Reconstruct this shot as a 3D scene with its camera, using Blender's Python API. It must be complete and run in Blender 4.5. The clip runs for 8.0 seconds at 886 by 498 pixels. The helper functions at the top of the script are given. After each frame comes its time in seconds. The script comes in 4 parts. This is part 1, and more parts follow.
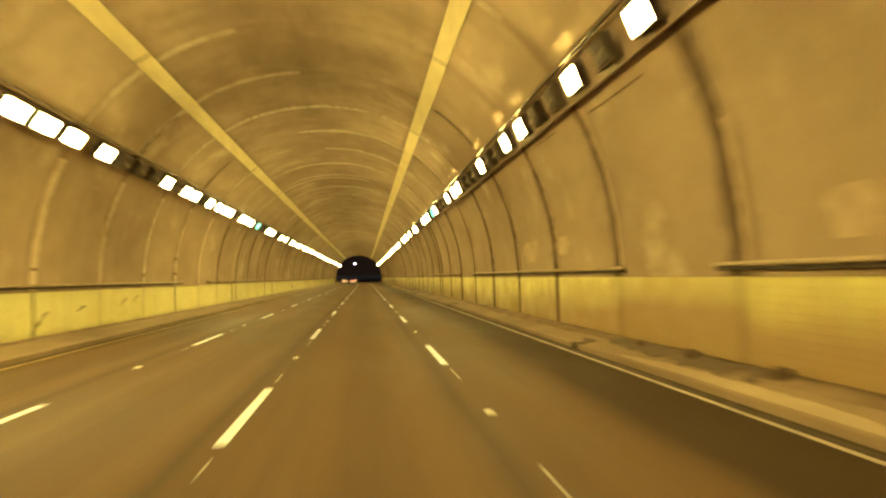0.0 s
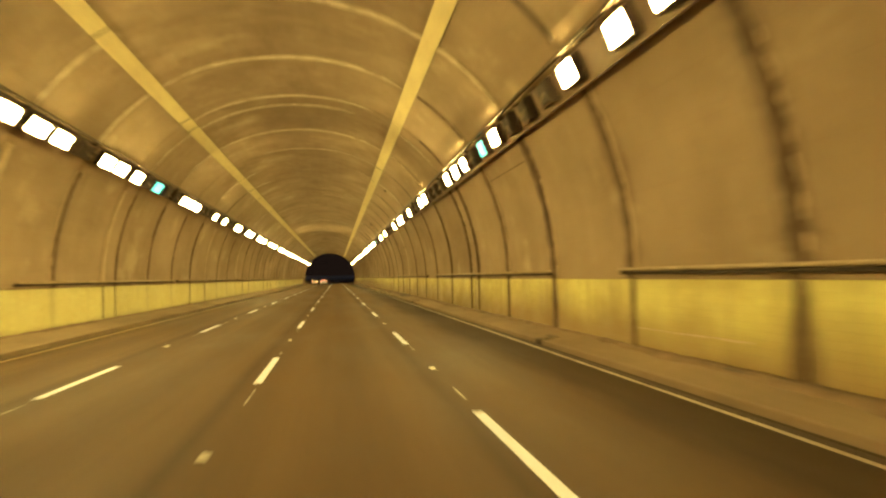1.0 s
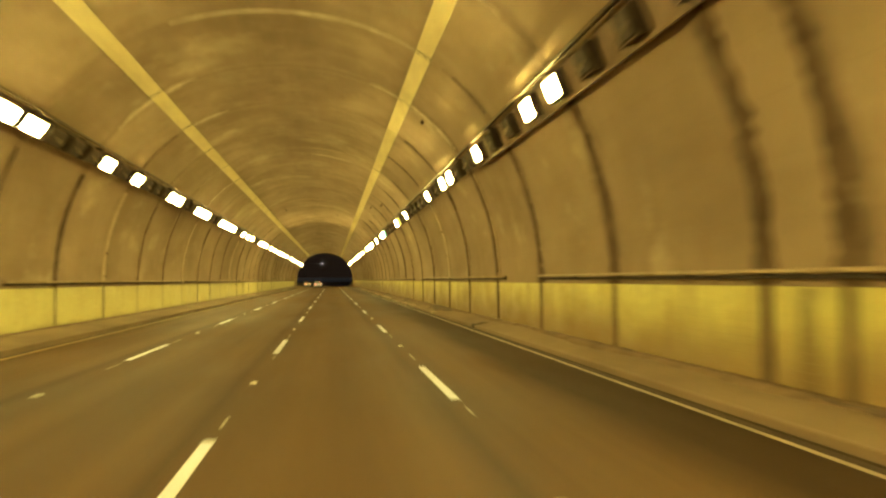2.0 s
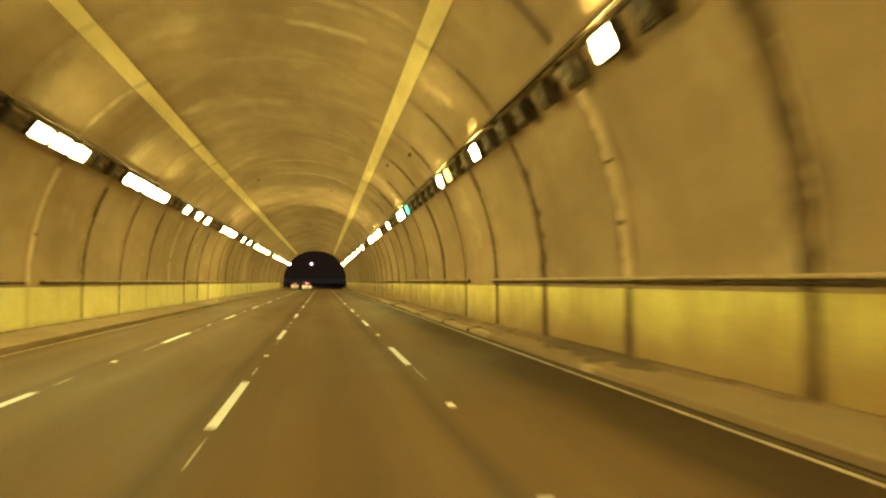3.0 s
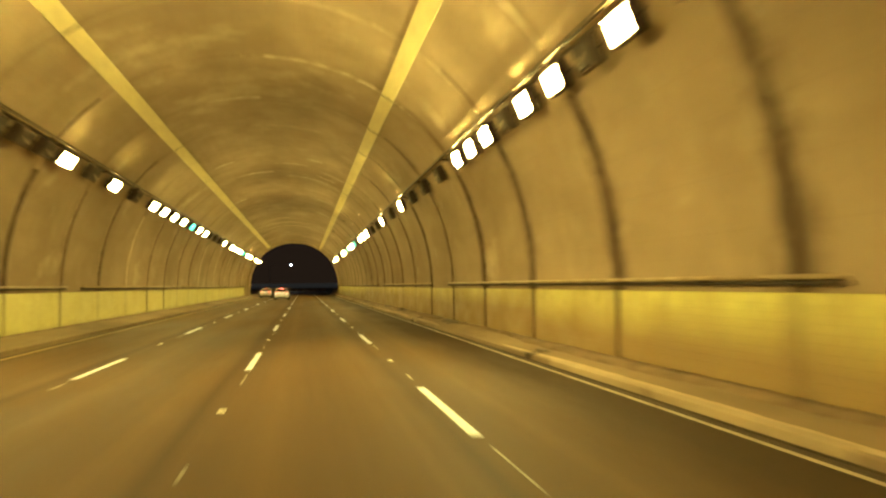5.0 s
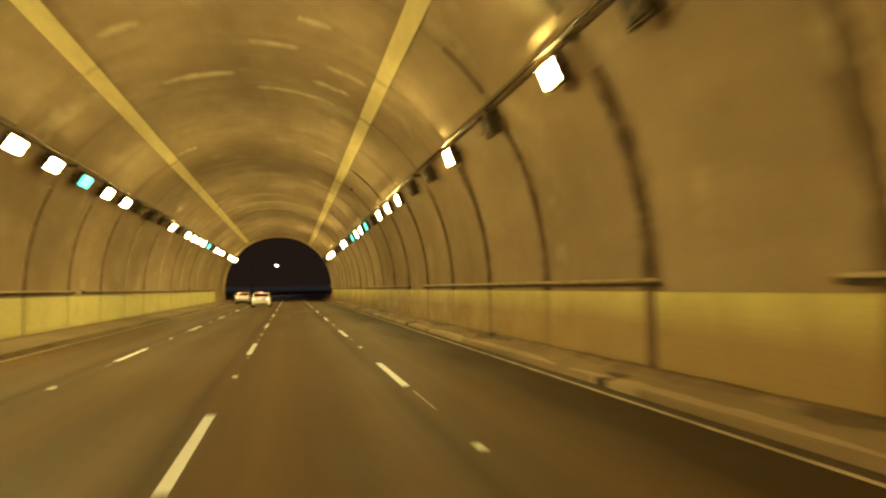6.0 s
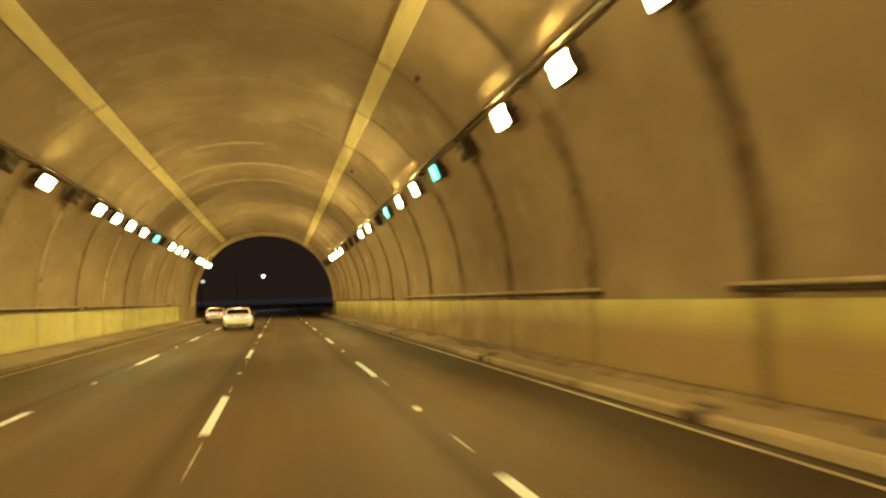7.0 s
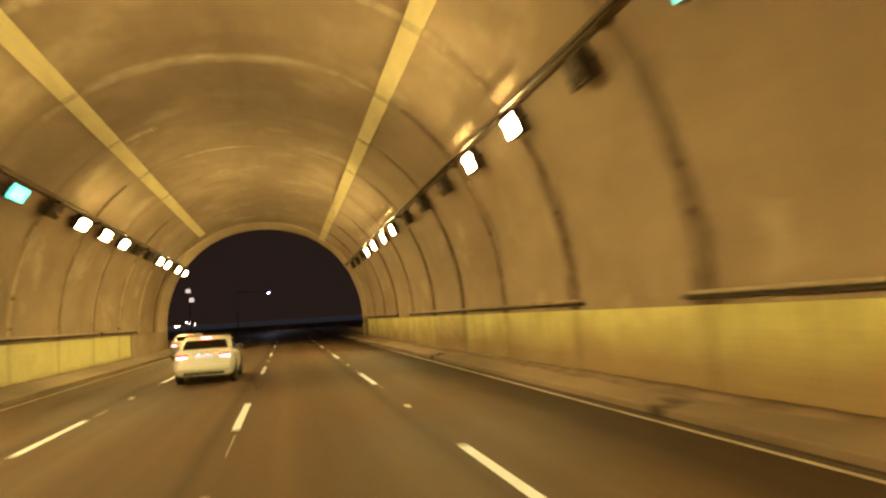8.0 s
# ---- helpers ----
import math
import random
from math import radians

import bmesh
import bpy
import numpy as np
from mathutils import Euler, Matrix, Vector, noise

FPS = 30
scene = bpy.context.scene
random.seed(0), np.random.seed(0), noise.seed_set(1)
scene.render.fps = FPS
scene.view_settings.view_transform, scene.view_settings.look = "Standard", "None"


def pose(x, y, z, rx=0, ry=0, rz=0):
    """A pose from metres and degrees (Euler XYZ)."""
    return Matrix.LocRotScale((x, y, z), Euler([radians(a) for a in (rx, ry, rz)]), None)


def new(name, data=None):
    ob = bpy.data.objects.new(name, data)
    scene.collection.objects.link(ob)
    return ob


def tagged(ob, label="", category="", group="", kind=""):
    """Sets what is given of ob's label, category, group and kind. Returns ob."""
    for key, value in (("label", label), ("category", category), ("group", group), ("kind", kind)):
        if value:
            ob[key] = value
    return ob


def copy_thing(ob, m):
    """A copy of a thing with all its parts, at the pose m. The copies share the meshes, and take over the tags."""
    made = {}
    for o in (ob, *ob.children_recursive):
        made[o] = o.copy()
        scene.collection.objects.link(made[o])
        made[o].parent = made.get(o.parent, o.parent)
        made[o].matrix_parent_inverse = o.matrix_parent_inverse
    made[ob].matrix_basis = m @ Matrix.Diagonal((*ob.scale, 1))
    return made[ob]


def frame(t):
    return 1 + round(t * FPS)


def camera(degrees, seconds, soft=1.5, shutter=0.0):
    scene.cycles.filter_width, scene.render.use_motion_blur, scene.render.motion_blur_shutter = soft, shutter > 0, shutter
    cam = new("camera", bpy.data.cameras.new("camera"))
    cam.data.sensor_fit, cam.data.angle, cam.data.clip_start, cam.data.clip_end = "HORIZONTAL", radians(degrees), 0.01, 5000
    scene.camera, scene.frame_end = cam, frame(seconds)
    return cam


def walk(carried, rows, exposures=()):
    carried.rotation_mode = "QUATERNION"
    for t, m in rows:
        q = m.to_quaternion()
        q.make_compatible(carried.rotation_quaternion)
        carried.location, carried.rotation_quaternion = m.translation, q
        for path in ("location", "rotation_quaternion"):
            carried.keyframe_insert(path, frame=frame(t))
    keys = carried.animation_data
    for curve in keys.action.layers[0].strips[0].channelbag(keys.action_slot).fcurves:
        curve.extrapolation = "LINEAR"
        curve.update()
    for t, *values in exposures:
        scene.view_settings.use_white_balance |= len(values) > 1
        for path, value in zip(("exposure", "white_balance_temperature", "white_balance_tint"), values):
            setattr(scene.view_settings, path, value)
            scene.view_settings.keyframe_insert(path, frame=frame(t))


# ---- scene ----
cam = camera(57.36, 8.0, soft=2.4, shutter=0.5)
EYE = 1.69
# seconds, x, y, yaw (left +), pitch, lean to the right
ROWS = [
    (0.0, 1.534, -12.93, -5.57, 1.86, 1.68),
    (0.5, 1.374, -0.47, -6.57, 1.81, 1.52),
    (1.0, 1.289, 11.45, -7.57, 1.88, 1.21),
    (1.5, 1.296, 23.21, -7.57, 1.98, 0.92),
    (3.0, 1.268, 59.11, -8.48, 2.28, 0.17),
    (3.5, 1.227, 71.57, -8.15, 2.31, 0.07),
    (4.0, 1.166, 84.19, -8.86, 2.50, 0.04),
    (4.5, 1.137, 97.70, -9.50, 2.47, 0.45),
    (6.0, 1.074, 134.88, -10.72, 2.64, 0.97),
    (6.5, 1.061, 147.52, -11.63, 2.73, 1.59),
    (7.0, 0.988, 160.23, -11.50, 3.37, 1.80),
    (7.5, 0.836, 173.50, -11.48, 3.75, 2.48),
    (8.0, 0.895, 186.75, -11.20, 4.44, 3.70),
]
walk(
    cam,
    [(t, pose(x, y, EYE, 0, 0, yaw) @ pose(0, 0, 0, 90 + pitch) @ pose(0, 0, 0, 0, 0, -lean)) for t, x, y, yaw, pitch, lean in ROWS],
    exposures=[(0.0, -0.20, 6500, 9), (0.5, -0.13, 6450, 15), (1.0, -0.25, 6400, 17), (1.5, -0.22, 6450, 9), (3.0, 0.12, 6500, 1), (3.5, 0.12, 6450, 8), (4.0, 0.12, 6450, 11), (4.5, 0.31, 6500, -1), (6.0, 0.24, 6400, 12), (7.0, 0.43, 6200, 16), (8.0, 0.50, 6050, 26)],
)

# ---- world and light ----
world = bpy.data.worlds.new("night_sky")
scene.world = world
world.use_nodes = True
world.node_tree.nodes["Background"].inputs["Color"].default_value = (0.0128, 0.0078, 0.0052, 1)
world.node_tree.nodes["Background"].inputs["Strength"].default_value = 1.0
LAMP_COLOUR = (1.0, 0.755, 0.20)
LAMP_POWER_RIGHT, LAMP_POWER_LEFT = 284.0, 140.0

# ---- plan of the tunnel ----
CX, HALF, SPRING, RISE, POWER = -0.35, 7.28, 1.55, 7.38, 2.1
RIGHT, LEFT = CX + HALF, CX - HALF
START, PORTAL = -48.0, 251.4
KERB_R, KERB_L, KERB_Z, WALK_Z = 6.05, -6.30, 0.11, 0.25
JOINTS = [43.2 - 5.62 * k for k in range(17)][::-1] + [float(np.interp(k, (0, 7, 12, 17, 22, 27, 30, 37), (44.9, 85.05, 113.7, 141.9, 169.4, 197.6, 214.2, 253.9))) for k in range(37)]
D1, D2, D3 = -3.10, 0.0, 3.0
PERIOD, DASH = 14.63, 4.3


def arch(u, inset=0.0):
    """Point (x, z) of the vault: u from 0 (right springing) to 1 (left springing), inset metres towards the middle."""
    a = math.pi * u
    c, s = math.cos(a), math.sin(a)
    e = 2 / POWER
    return (CX + (HALF - inset) * math.copysign(abs(c) ** e, c), SPRING + (RISE - inset) * abs(s) ** e)


def end_y(x):
    """Where the skewed far mouth cuts the tunnel at x."""
    return PORTAL - 0.25 * (RIGHT - x)


def skew(y, x):
    """How far the cast rings lag at x: the first ones stand slightly askew."""
    return float(np.interp(y, (-40, 50, 110), (1.15, 0.95, 0.0))) * min(1, max(0, (RIGHT - x) / (RIGHT - LEFT)))


def arch_u(z, right=True):
    """The u at which the vault has height z."""
    s = ((z - SPRING) / RISE) ** (POWER / 2)
    u = math.asin(min(1, s)) / math.pi
    return u if right else 1 - u


# ---- materials ----
class Mat:
    """A node material with a few shortcuts."""

    def __init__(self, name, rough=0.6, metal=0.0):
        self.m = bpy.data.materials.new(name)
        self.m.use_nodes = True
        self.t = self.m.node_tree
        self.b = self.t.nodes["Principled BSDF"]
        self.b.inputs["Roughness"].default_value = rough
        self.b.inputs["Metallic"].default_value = metal
        self.geo = self.t.nodes.new("ShaderNodeNewGeometry")

    def node(self, kind, **inputs):
        n = self.t.nodes.new(kind)
        for k, v in inputs.items():
            n.inputs[k.replace("_", " ")].default_value = v
        return n

    def link(self, a, b):
        self.t.links.new(a, b)

    def coords(self, scale=(1, 1, 1)):
        n = self.node("ShaderNodeMapping")
        n.inputs["Scale"].default_value = scale
        self.link(self.geo.outputs["Position"], n.inputs["Vector"])
        return n.outputs["Vector"]

    def noise(self, scale, stretch=(1, 1, 1), detail=5.0, rough=0.6, lo=0.3, hi=0.7):
        n = self.node("ShaderNodeTexNoise", Scale=scale, Detail=detail, Roughness=rough)
        self.link(self.coords(stretch), n.inputs["Vector"])
        r = self.node("ShaderNodeMapRange")
        r.inputs["From Min"].default_value, r.inputs["From Max"].default_value = lo, hi
        self.link(n.outputs["Fac"], r.inputs["Value"])
        return r.outputs["Result"]

    def math(self, op, a, b=None, c=None, clamp=False):
        n = self.t.nodes.new("ShaderNodeMath")
        n.operation, n.use_clamp = op, clamp
        for i, v in enumerate((a, b, c)):
            if v is None:
                continue
            if isinstance(v, (int, float)):
                n.inputs[i].default_value = v
            else:
                self.link(v, n.inputs[i])
        return n.outputs["Value"]

    def mix(self, fac, a, b, mode="MIX"):
        n = self.t.nodes.new("ShaderNodeMix")
        n.data_type, n.blend_type, n.clamp_factor = "RGBA", mode, True
        for sock, v in ((n.inputs["Factor"], fac), (n.inputs[6], a), (n.inputs[7], b)):
            if isinstance(v, (int, float)):
                sock.default_value = v
            elif isinstance(v, tuple):
                sock.default_value = (*v, 1)
            else:
                self.link(v, sock)
        return n.outputs[2]

    def axis(self, i):
        n = self.t.nodes.new("ShaderNodeSeparateXYZ")
        self.link(self.geo.outputs["Position"], n.inputs["Vector"])
        return n.outputs[i]

    def near(self, value, centre, width):
        """1 at the centre, falling to 0 at width."""
        d = self.math("ABSOLUTE", self.math("SUBTRACT", value, centre))
        return self.math("SUBTRACT", 1.0, self.math("DIVIDE", d, width), clamp=True)

    def colour(self, c):
        if isinstance(c, tuple):
            self.b.inputs["Base Color"].default_value = (*c, 1)
        else:
            self.link(c, self.b.inputs["Base Color"])
        return self

    def rough(self, r):
        self.link(r, self.b.inputs["Roughness"])
        return self

    def bump(self, height, strength=0.3, distance=0.01):
        n = self.node("ShaderNodeBump", Strength=strength, Distance=distance)
        self.link(height, n.inputs["Height"])
        self.link(n.outputs["Normal"], self.b.inputs["Normal"])
        return self


def make_concrete(name, base, dark, light, joints=True):
    m = Mat(name, 0.85)
    blotch = m.noise(0.30, (1, 0.45, 1), 4, 0.52, 0.36, 0.64)
    streak = m.noise(1.0, (0.7, 0.7, 0.15), 5, 0.6, 0.46, 0.70)
    mottle = m.noise(2.2, (1, 0.3, 1), 6, 0.65, 0.40, 0.66)
    fine = m.noise(9.0, (1, 1, 1), 4, 0.6, 0.25, 0.8)
    c = m.mix(m.math("MULTIPLY", blotch, 0.7), base, dark)
    c = m.mix(m.math("MULTIPLY", mottle, 0.08 if joints else 0.18), c, light)
    c = m.mix(m.math("MULTIPLY", streak, 0.2), c, dark)
    c = m.mix(m.math("MULTIPLY", fine, 0.06 if joints else 0.15), c, light)
    if joints:
        # u of the map counts the cast rings, its fraction runs from joint to joint
        uv = m.t.nodes.new("ShaderNodeUVMap")
        uv.uv_map = "rings"
        sep = m.t.nodes.new("ShaderNodeSeparateXYZ")
        m.link(uv.outputs[0], sep.inputs[0])
        u, v = sep.outputs[0], sep.outputs[1]
        white = m.t.nodes.new("ShaderNodeTexWhiteNoise")
        white.noise_dimensions = "1D"
        m.link(m.math("FLOOR", u), white.inputs["W"])
        c = m.mix(m.math("MULTIPLY", white.outputs["Value"], 0.14), c, light)
        d = m.math("MULTIPLY", m.math("PINGPONG", u, 0.5), 5.64)
        # rust and soot bleeding out of the joints, lime next to it
        ragged = m.noise(1.1, (1, 2.2, 1), 6, 0.72, 0.36, 0.66)
        big = m.noise(0.5, (1, 1, 1), 4, 0.6, 0.42, 0.60)
        near = m.math("MULTIPLY", 1.5, m.math("SUBTRACT", 1.0, m.math("DIVIDE", d, m.math("ADD", m.math("MULTIPLY", ragged, 0.60), 0.26)), clamp=True), clamp=True)
        low = m.math("SUBTRACT", 1.0, m.math("MULTIPLY", m.math("PINGPONG", v, 0.5), 2.4), clamp=True)
        lime = m.math("SUBTRACT", 1.0, m.math("DIVIDE", m.math("ABSOLUTE", m.math("SUBTRACT", d, 0.30)), m.math("ADD", m.math("MULTIPLY", ragged, 0.25), 0.02)), clamp=True)
        c = m.mix(m.math("MULTIPLY", lime, m.math("MULTIPLY", big, 0.5)), c, (0.56, 0.47, 0.34))
        c = m.mix(m.math("MULTIPLY", near, m.math("MULTIPLY", m.math("ADD", 0.05, m.math("MULTIPLY", low, 0.85)), m.math("SUBTRACT", 1.0, m.math("MULTIPLY", m.math("GREATER_THAN", v, 0.5), 0.4)))), c, (0.078, 0.043, 0.027))
        cloud = m.noise(0.30, (1, 1, 1.4), 6, 0.6, 0.58, 0.70)
        c = m.mix(m.math("MULTIPLY", cloud, 0.55), c, (0.62, 0.52, 0.37))
        # shade put into the colour along the crown, in ragged drifts
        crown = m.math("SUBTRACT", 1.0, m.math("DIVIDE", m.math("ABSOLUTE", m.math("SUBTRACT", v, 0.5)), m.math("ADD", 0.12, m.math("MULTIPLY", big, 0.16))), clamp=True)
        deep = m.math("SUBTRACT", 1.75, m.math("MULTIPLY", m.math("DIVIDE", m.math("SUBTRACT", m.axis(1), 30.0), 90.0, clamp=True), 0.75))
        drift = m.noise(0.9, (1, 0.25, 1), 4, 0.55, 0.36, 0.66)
        crown_shade = m.math("MULTIPLY", m.math("ADD", 0.30, m.math("MULTIPLY", drift, 0.25)), deep)
        c = m.mix(m.math("MULTIPLY", crown, crown_shade), c, (0.15, 0.098, 0.058))
        # lime runs and water marks down the rings, ragged in their length
        run = m.noise(1.0, (0.5, 1.3, 0.5), 5, 0.65, 0.50, 0.66)
        patch = m.noise(0.42, (1, 1, 1), 5, 0.65, 0.42, 0.60)
        c = m.mix(m.math("MULTIPLY", m.math("MULTIPLY", run, patch), 0.18), c, (0.56, 0.46, 0.33))
        wash = m.noise(0.8, (1, 0.35, 1), 4, 0.55, 0.48, 0.66)
        c = m.mix(m.math("MULTIPLY", wash, 0.16), c, (0.185, 0.125, 0.078))
        # dimmer light on the walls of this stretch, put into the colour
        stretch = m.math("MULTIPLY", m.math("DIVIDE", m.math("SUBTRACT", m.axis(1), 138.0), 26.0, clamp=True), m.math("SUBTRACT", 1.0, m.math("DIVIDE", m.math("SUBTRACT", m.axis(1), 186.0), 10.0, clamp=True)))
        film_shade = m.math("MULTIPLY", m.math("SUBTRACT", 1.0, m.math("DIVIDE", v, 0.30), clamp=True), m.math("ADD", 0.35, m.math("MULTIPLY", patch, 0.35)))
        c = m.mix(m.math("MULTIPLY", film_shade, stretch), c, (0.17, 0.112, 0.066))
        # faint shutter-board lines along the tunnel
        line = m.math("PINGPONG", m.math("MULTIPLY", v, 31.0), 0.5)
        board = m.math("SUBTRACT", 1.0, m.math("DIVIDE", line, 0.03), clamp=True)
        c = m.mix(m.math("MULTIPLY", board, m.math("MULTIPLY", ragged, 0.16)), c, dark)
    m.colour(c)
    h = m.math("ADD", m.math("MULTIPLY", fine, 0.5), m.math("MULTIPLY", blotch, 0.9))
    m.bump(m.math("ADD", h, m.math("MULTIPLY", mottle, 0.5)), 0.2, 0.006)
    return m.m


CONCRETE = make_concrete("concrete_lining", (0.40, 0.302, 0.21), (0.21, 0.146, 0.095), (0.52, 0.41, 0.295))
CONCRETE_PLAIN = make_concrete("concrete_kerb", (0.262, 0.19, 0.118), (0.105, 0.071, 0.044), (0.36, 0.272, 0.18), False)
KERB_DIRTY = make_concrete("sooty_kerb_concrete", (0.27, 0.193, 0.125), (0.12, 0.08, 0.052), (0.36, 0.27, 0.185), False)
PORTAL_PALE = make_concrete("pale_portal_concrete", (0.60, 0.48, 0.335), (0.38, 0.28, 0.185), (0.70, 0.59, 0.44), False)
KERBSTONE = make_concrete("pale_kerb_concrete", (0.43, 0.33, 0.22), (0.17, 0.115, 0.075), (0.62, 0.51, 0.38), False)


# place along the wall, spread and depth of the wettest joints
LEAKS = ((9.48, 0.14, 0.6), (20.72, 0.30, 0.8), (31.96, 0.26, 0.85), (37.58, 0.10, 0.5), (44.0, 0.18, 0.6), (67.85, 0.20, 0.65), (73.6, 0.24, 0.6), (79.3, 0.30, 0.85), (85.05, 0.20, 0.85), (108.0, 0.08, 0.4), (113.7, 0.07, 0.45), (147.5, 0.16, 0.6), (158.4, 0.12, 0.5), (169.4, 0.12, 0.5))


def make_tile(name, dirt, stained=0.85, base=((0.83, 0.81, 0.27), (0.76, 0.735, 0.235))):
    """Cream-yellow glazed tile; dirt: how far grime has dulled it. u of the map runs in metres from joint to joint."""
    m = Mat(name, 0.3)
    z = m.axis(2)
    c = m.mix(m.geo.outputs["Random Per Island"], *base)
    grime = m.noise(0.7, (1, 0.7, 1.3), 6, 0.65, 0.36, 0.68)
    runs = m.noise(1.0, (1, 3.0, 0.25), 6, 0.7, 0.48, 0.70)
    c = m.mix(m.math("MULTIPLY", grime, 0.14 + 0.4 * dirt), c, (0.49, 0.365, 0.12))
    c = m.mix(m.math("MULTIPLY", runs, 0.12 + 0.4 * dirt), c, (0.26, 0.18, 0.09))
    # splashed road dirt with a ragged upper edge
    splash = m.noise(0.5, (1, 0.8, 0.6), 6, 0.6, 0.3, 0.7)
    reach = m.math("ADD", 0.10 + 0.25 * dirt, m.math("MULTIPLY", splash, 0.2 + 0.9 * dirt))
    low = m.math("SUBTRACT", 1.0, m.math("DIVIDE", m.math("SUBTRACT", z, 0.20), reach), clamp=True)
    c = m.mix(m.math("MULTIPLY", low, 0.45 + 0.3 * dirt), c, (0.25, 0.165, 0.085))
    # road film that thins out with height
    info = m.t.nodes.new("ShaderNodeObjectInfo")
    # dulling differs by panel and grows towards the far mouth, less at its end
    dulled = m.math("DIVIDE", m.math("SUBTRACT", m.axis(1), 92.0), 62.0, clamp=True)
    dulled = m.math("MULTIPLY", dulled, m.math("SUBTRACT", 1.0, m.math("MULTIPLY", m.math("DIVIDE", m.math("SUBTRACT", m.axis(1), 186.0), 9.0, clamp=True), 0.85)))
    dulled = m.math("ADD", dulled, m.math("MULTIPLY", m.math("DIVIDE", m.math("SUBTRACT", 14.0, m.axis(1)), 10.0, clamp=True), 0.7))
    dullness = m.math("ADD", m.math("MULTIPLY", info.outputs["Random"], 0.5) if stained else 0.25, dulled, clamp=True)
    film_shade = m.math("SUBTRACT", 1.0, m.math("DIVIDE", m.math("SUBTRACT", z, m.math("ADD", 0.32, m.math("MULTIPLY", dullness, 0.52))), m.math("ADD", 0.75, m.math("MULTIPLY", splash, 0.4))), clamp=True)
    film_shade = m.math("MULTIPLY", film_shade, m.math("ADD", 0.75, m.math("MULTIPLY", dullness, 0.55)))
    c = m.mix(m.math("MULTIPLY", film_shade, 0.95 * dirt), c, (0.31, 0.212, 0.10))
    if stained:
        uv = m.t.nodes.new("ShaderNodeUVMap")
        uv.uv_map = "panel"
        sep = m.t.nodes.new("ShaderNodeSeparateXYZ")
        m.link(uv.outputs[0], sep.inputs[0])
        d = m.math("PINGPONG", sep.outputs[0], 2.82)
        ragged = m.noise(2.0, (1, 2.0, 0.8), 5, 0.7, 0.35, 0.7)
        near = m.math("SUBTRACT", 1.0, m.math("DIVIDE", d, m.math("ADD", m.math("MULTIPLY", ragged, 0.45), 0.14)), clamp=True)
        c = m.mix(m.math("MULTIPLY", near, stained * (0.45 if dirt > 0.5 else 1.0)), c, (0.10, 0.06, 0.035))
        # the joints that have leaked most, spreading towards the foot of the wall
        for at, width, depth in LEAKS if dirt > 0.5 else ():
            spread = m.math("ADD", m.math("MULTIPLY", ragged, 0.22), m.math("MULTIPLY", m.math("SUBTRACT", 1.75, z), width))
            wet = m.math("SUBTRACT", 1.0, m.math("DIVIDE", m.math("ABSOLUTE", m.math("SUBTRACT", m.axis(1), at)), spread), clamp=True)
            c = m.mix(m.math("MULTIPLY", m.math("MULTIPLY", wet, 2.0, clamp=True), depth), c, (0.115, 0.07, 0.038))
    m.colour(c)
    m.rough(m.math("ADD", 0.32, m.math("MULTIPLY", grime, 0.3)))
    m.bump(m.noise(30.0, (1, 1, 1), 2, 0.5), 0.08, 0.002)
    return m.m


TILE_CLEAN = make_tile("glazed_tile", 0.1, 0.3, ((0.86, 0.835, 0.365), (0.80, 0.765, 0.315)))
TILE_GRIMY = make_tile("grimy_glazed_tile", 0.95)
TILE_LOOSE = make_tile("single_glazed_tile", 0.1, 0, ((0.86, 0.835, 0.365), (0.80, 0.765, 0.315)))


def make_asphalt():
    m = Mat("worn_asphalt", 0.7)
    x = m.axis(0)
    grain = m.noise(60.0, (1, 1, 1), 3, 0.6, 0.3, 0.7)
    patch = m.noise(0.25, (1.2, 0.25, 1), 5, 0.6, 0.35, 0.68)
    stain = m.noise(1.0, (2.2, 0.05, 1), 4, 0.6, 0.4, 0.72)
    c = m.mix(patch, (0.081, 0.0475, 0.0225), (0.115, 0.0695, 0.034))
    # polished wheel tracks and the oily strip between them
    lane = m.math("ADD", x, 6.05 + 24.2)
    track = m.math("PINGPONG", m.math("SUBTRACT", m.math("MODULO", lane, 3.025), 1.5125), 0.76)
    c = m.mix(m.math("MULTIPLY", m.near(track, 0.76, 0.55), 0.45), c, (0.147, 0.091, 0.0445))
    c = m.mix(m.math("MULTIPLY", stain, 0.35), c, (0.046, 0.029, 0.020))
    # tarred paving seams beside the lane lines, with a ragged rim
    rim = m.math("MULTIPLY", patch, 0.10)
    for seam in (-0.21, 2.80, -3.32):
        c = m.mix(m.math("MULTIPLY", m.near(m.math("ADD", x, rim), seam, 0.20), 0.62), c, (0.036, 0.021, 0.013))
    edge = m.math("DIVIDE", m.math("SUBTRACT", m.math("ADD", x, m.math("MULTIPLY", patch, 0.55)), 4.6), 0.6, clamp=True)
    c = m.mix(m.math("MULTIPLY", edge, 0.85), c, (0.029, 0.0162, 0.0088))
    c = m.mix(m.math("MULTIPLY", grain, 0.22), c, (0.062, 0.043, 0.030))
    m.colour(c)
    m.rough(m.math("ADD", 0.62, m.math("MULTIPLY", patch, 0.2)))
    m.b.inputs["Specular IOR Level"].default_value = 0.13
    m.bump(grain, 0.25, 0.004)
    return m.m


ASPHALT = make_asphalt()


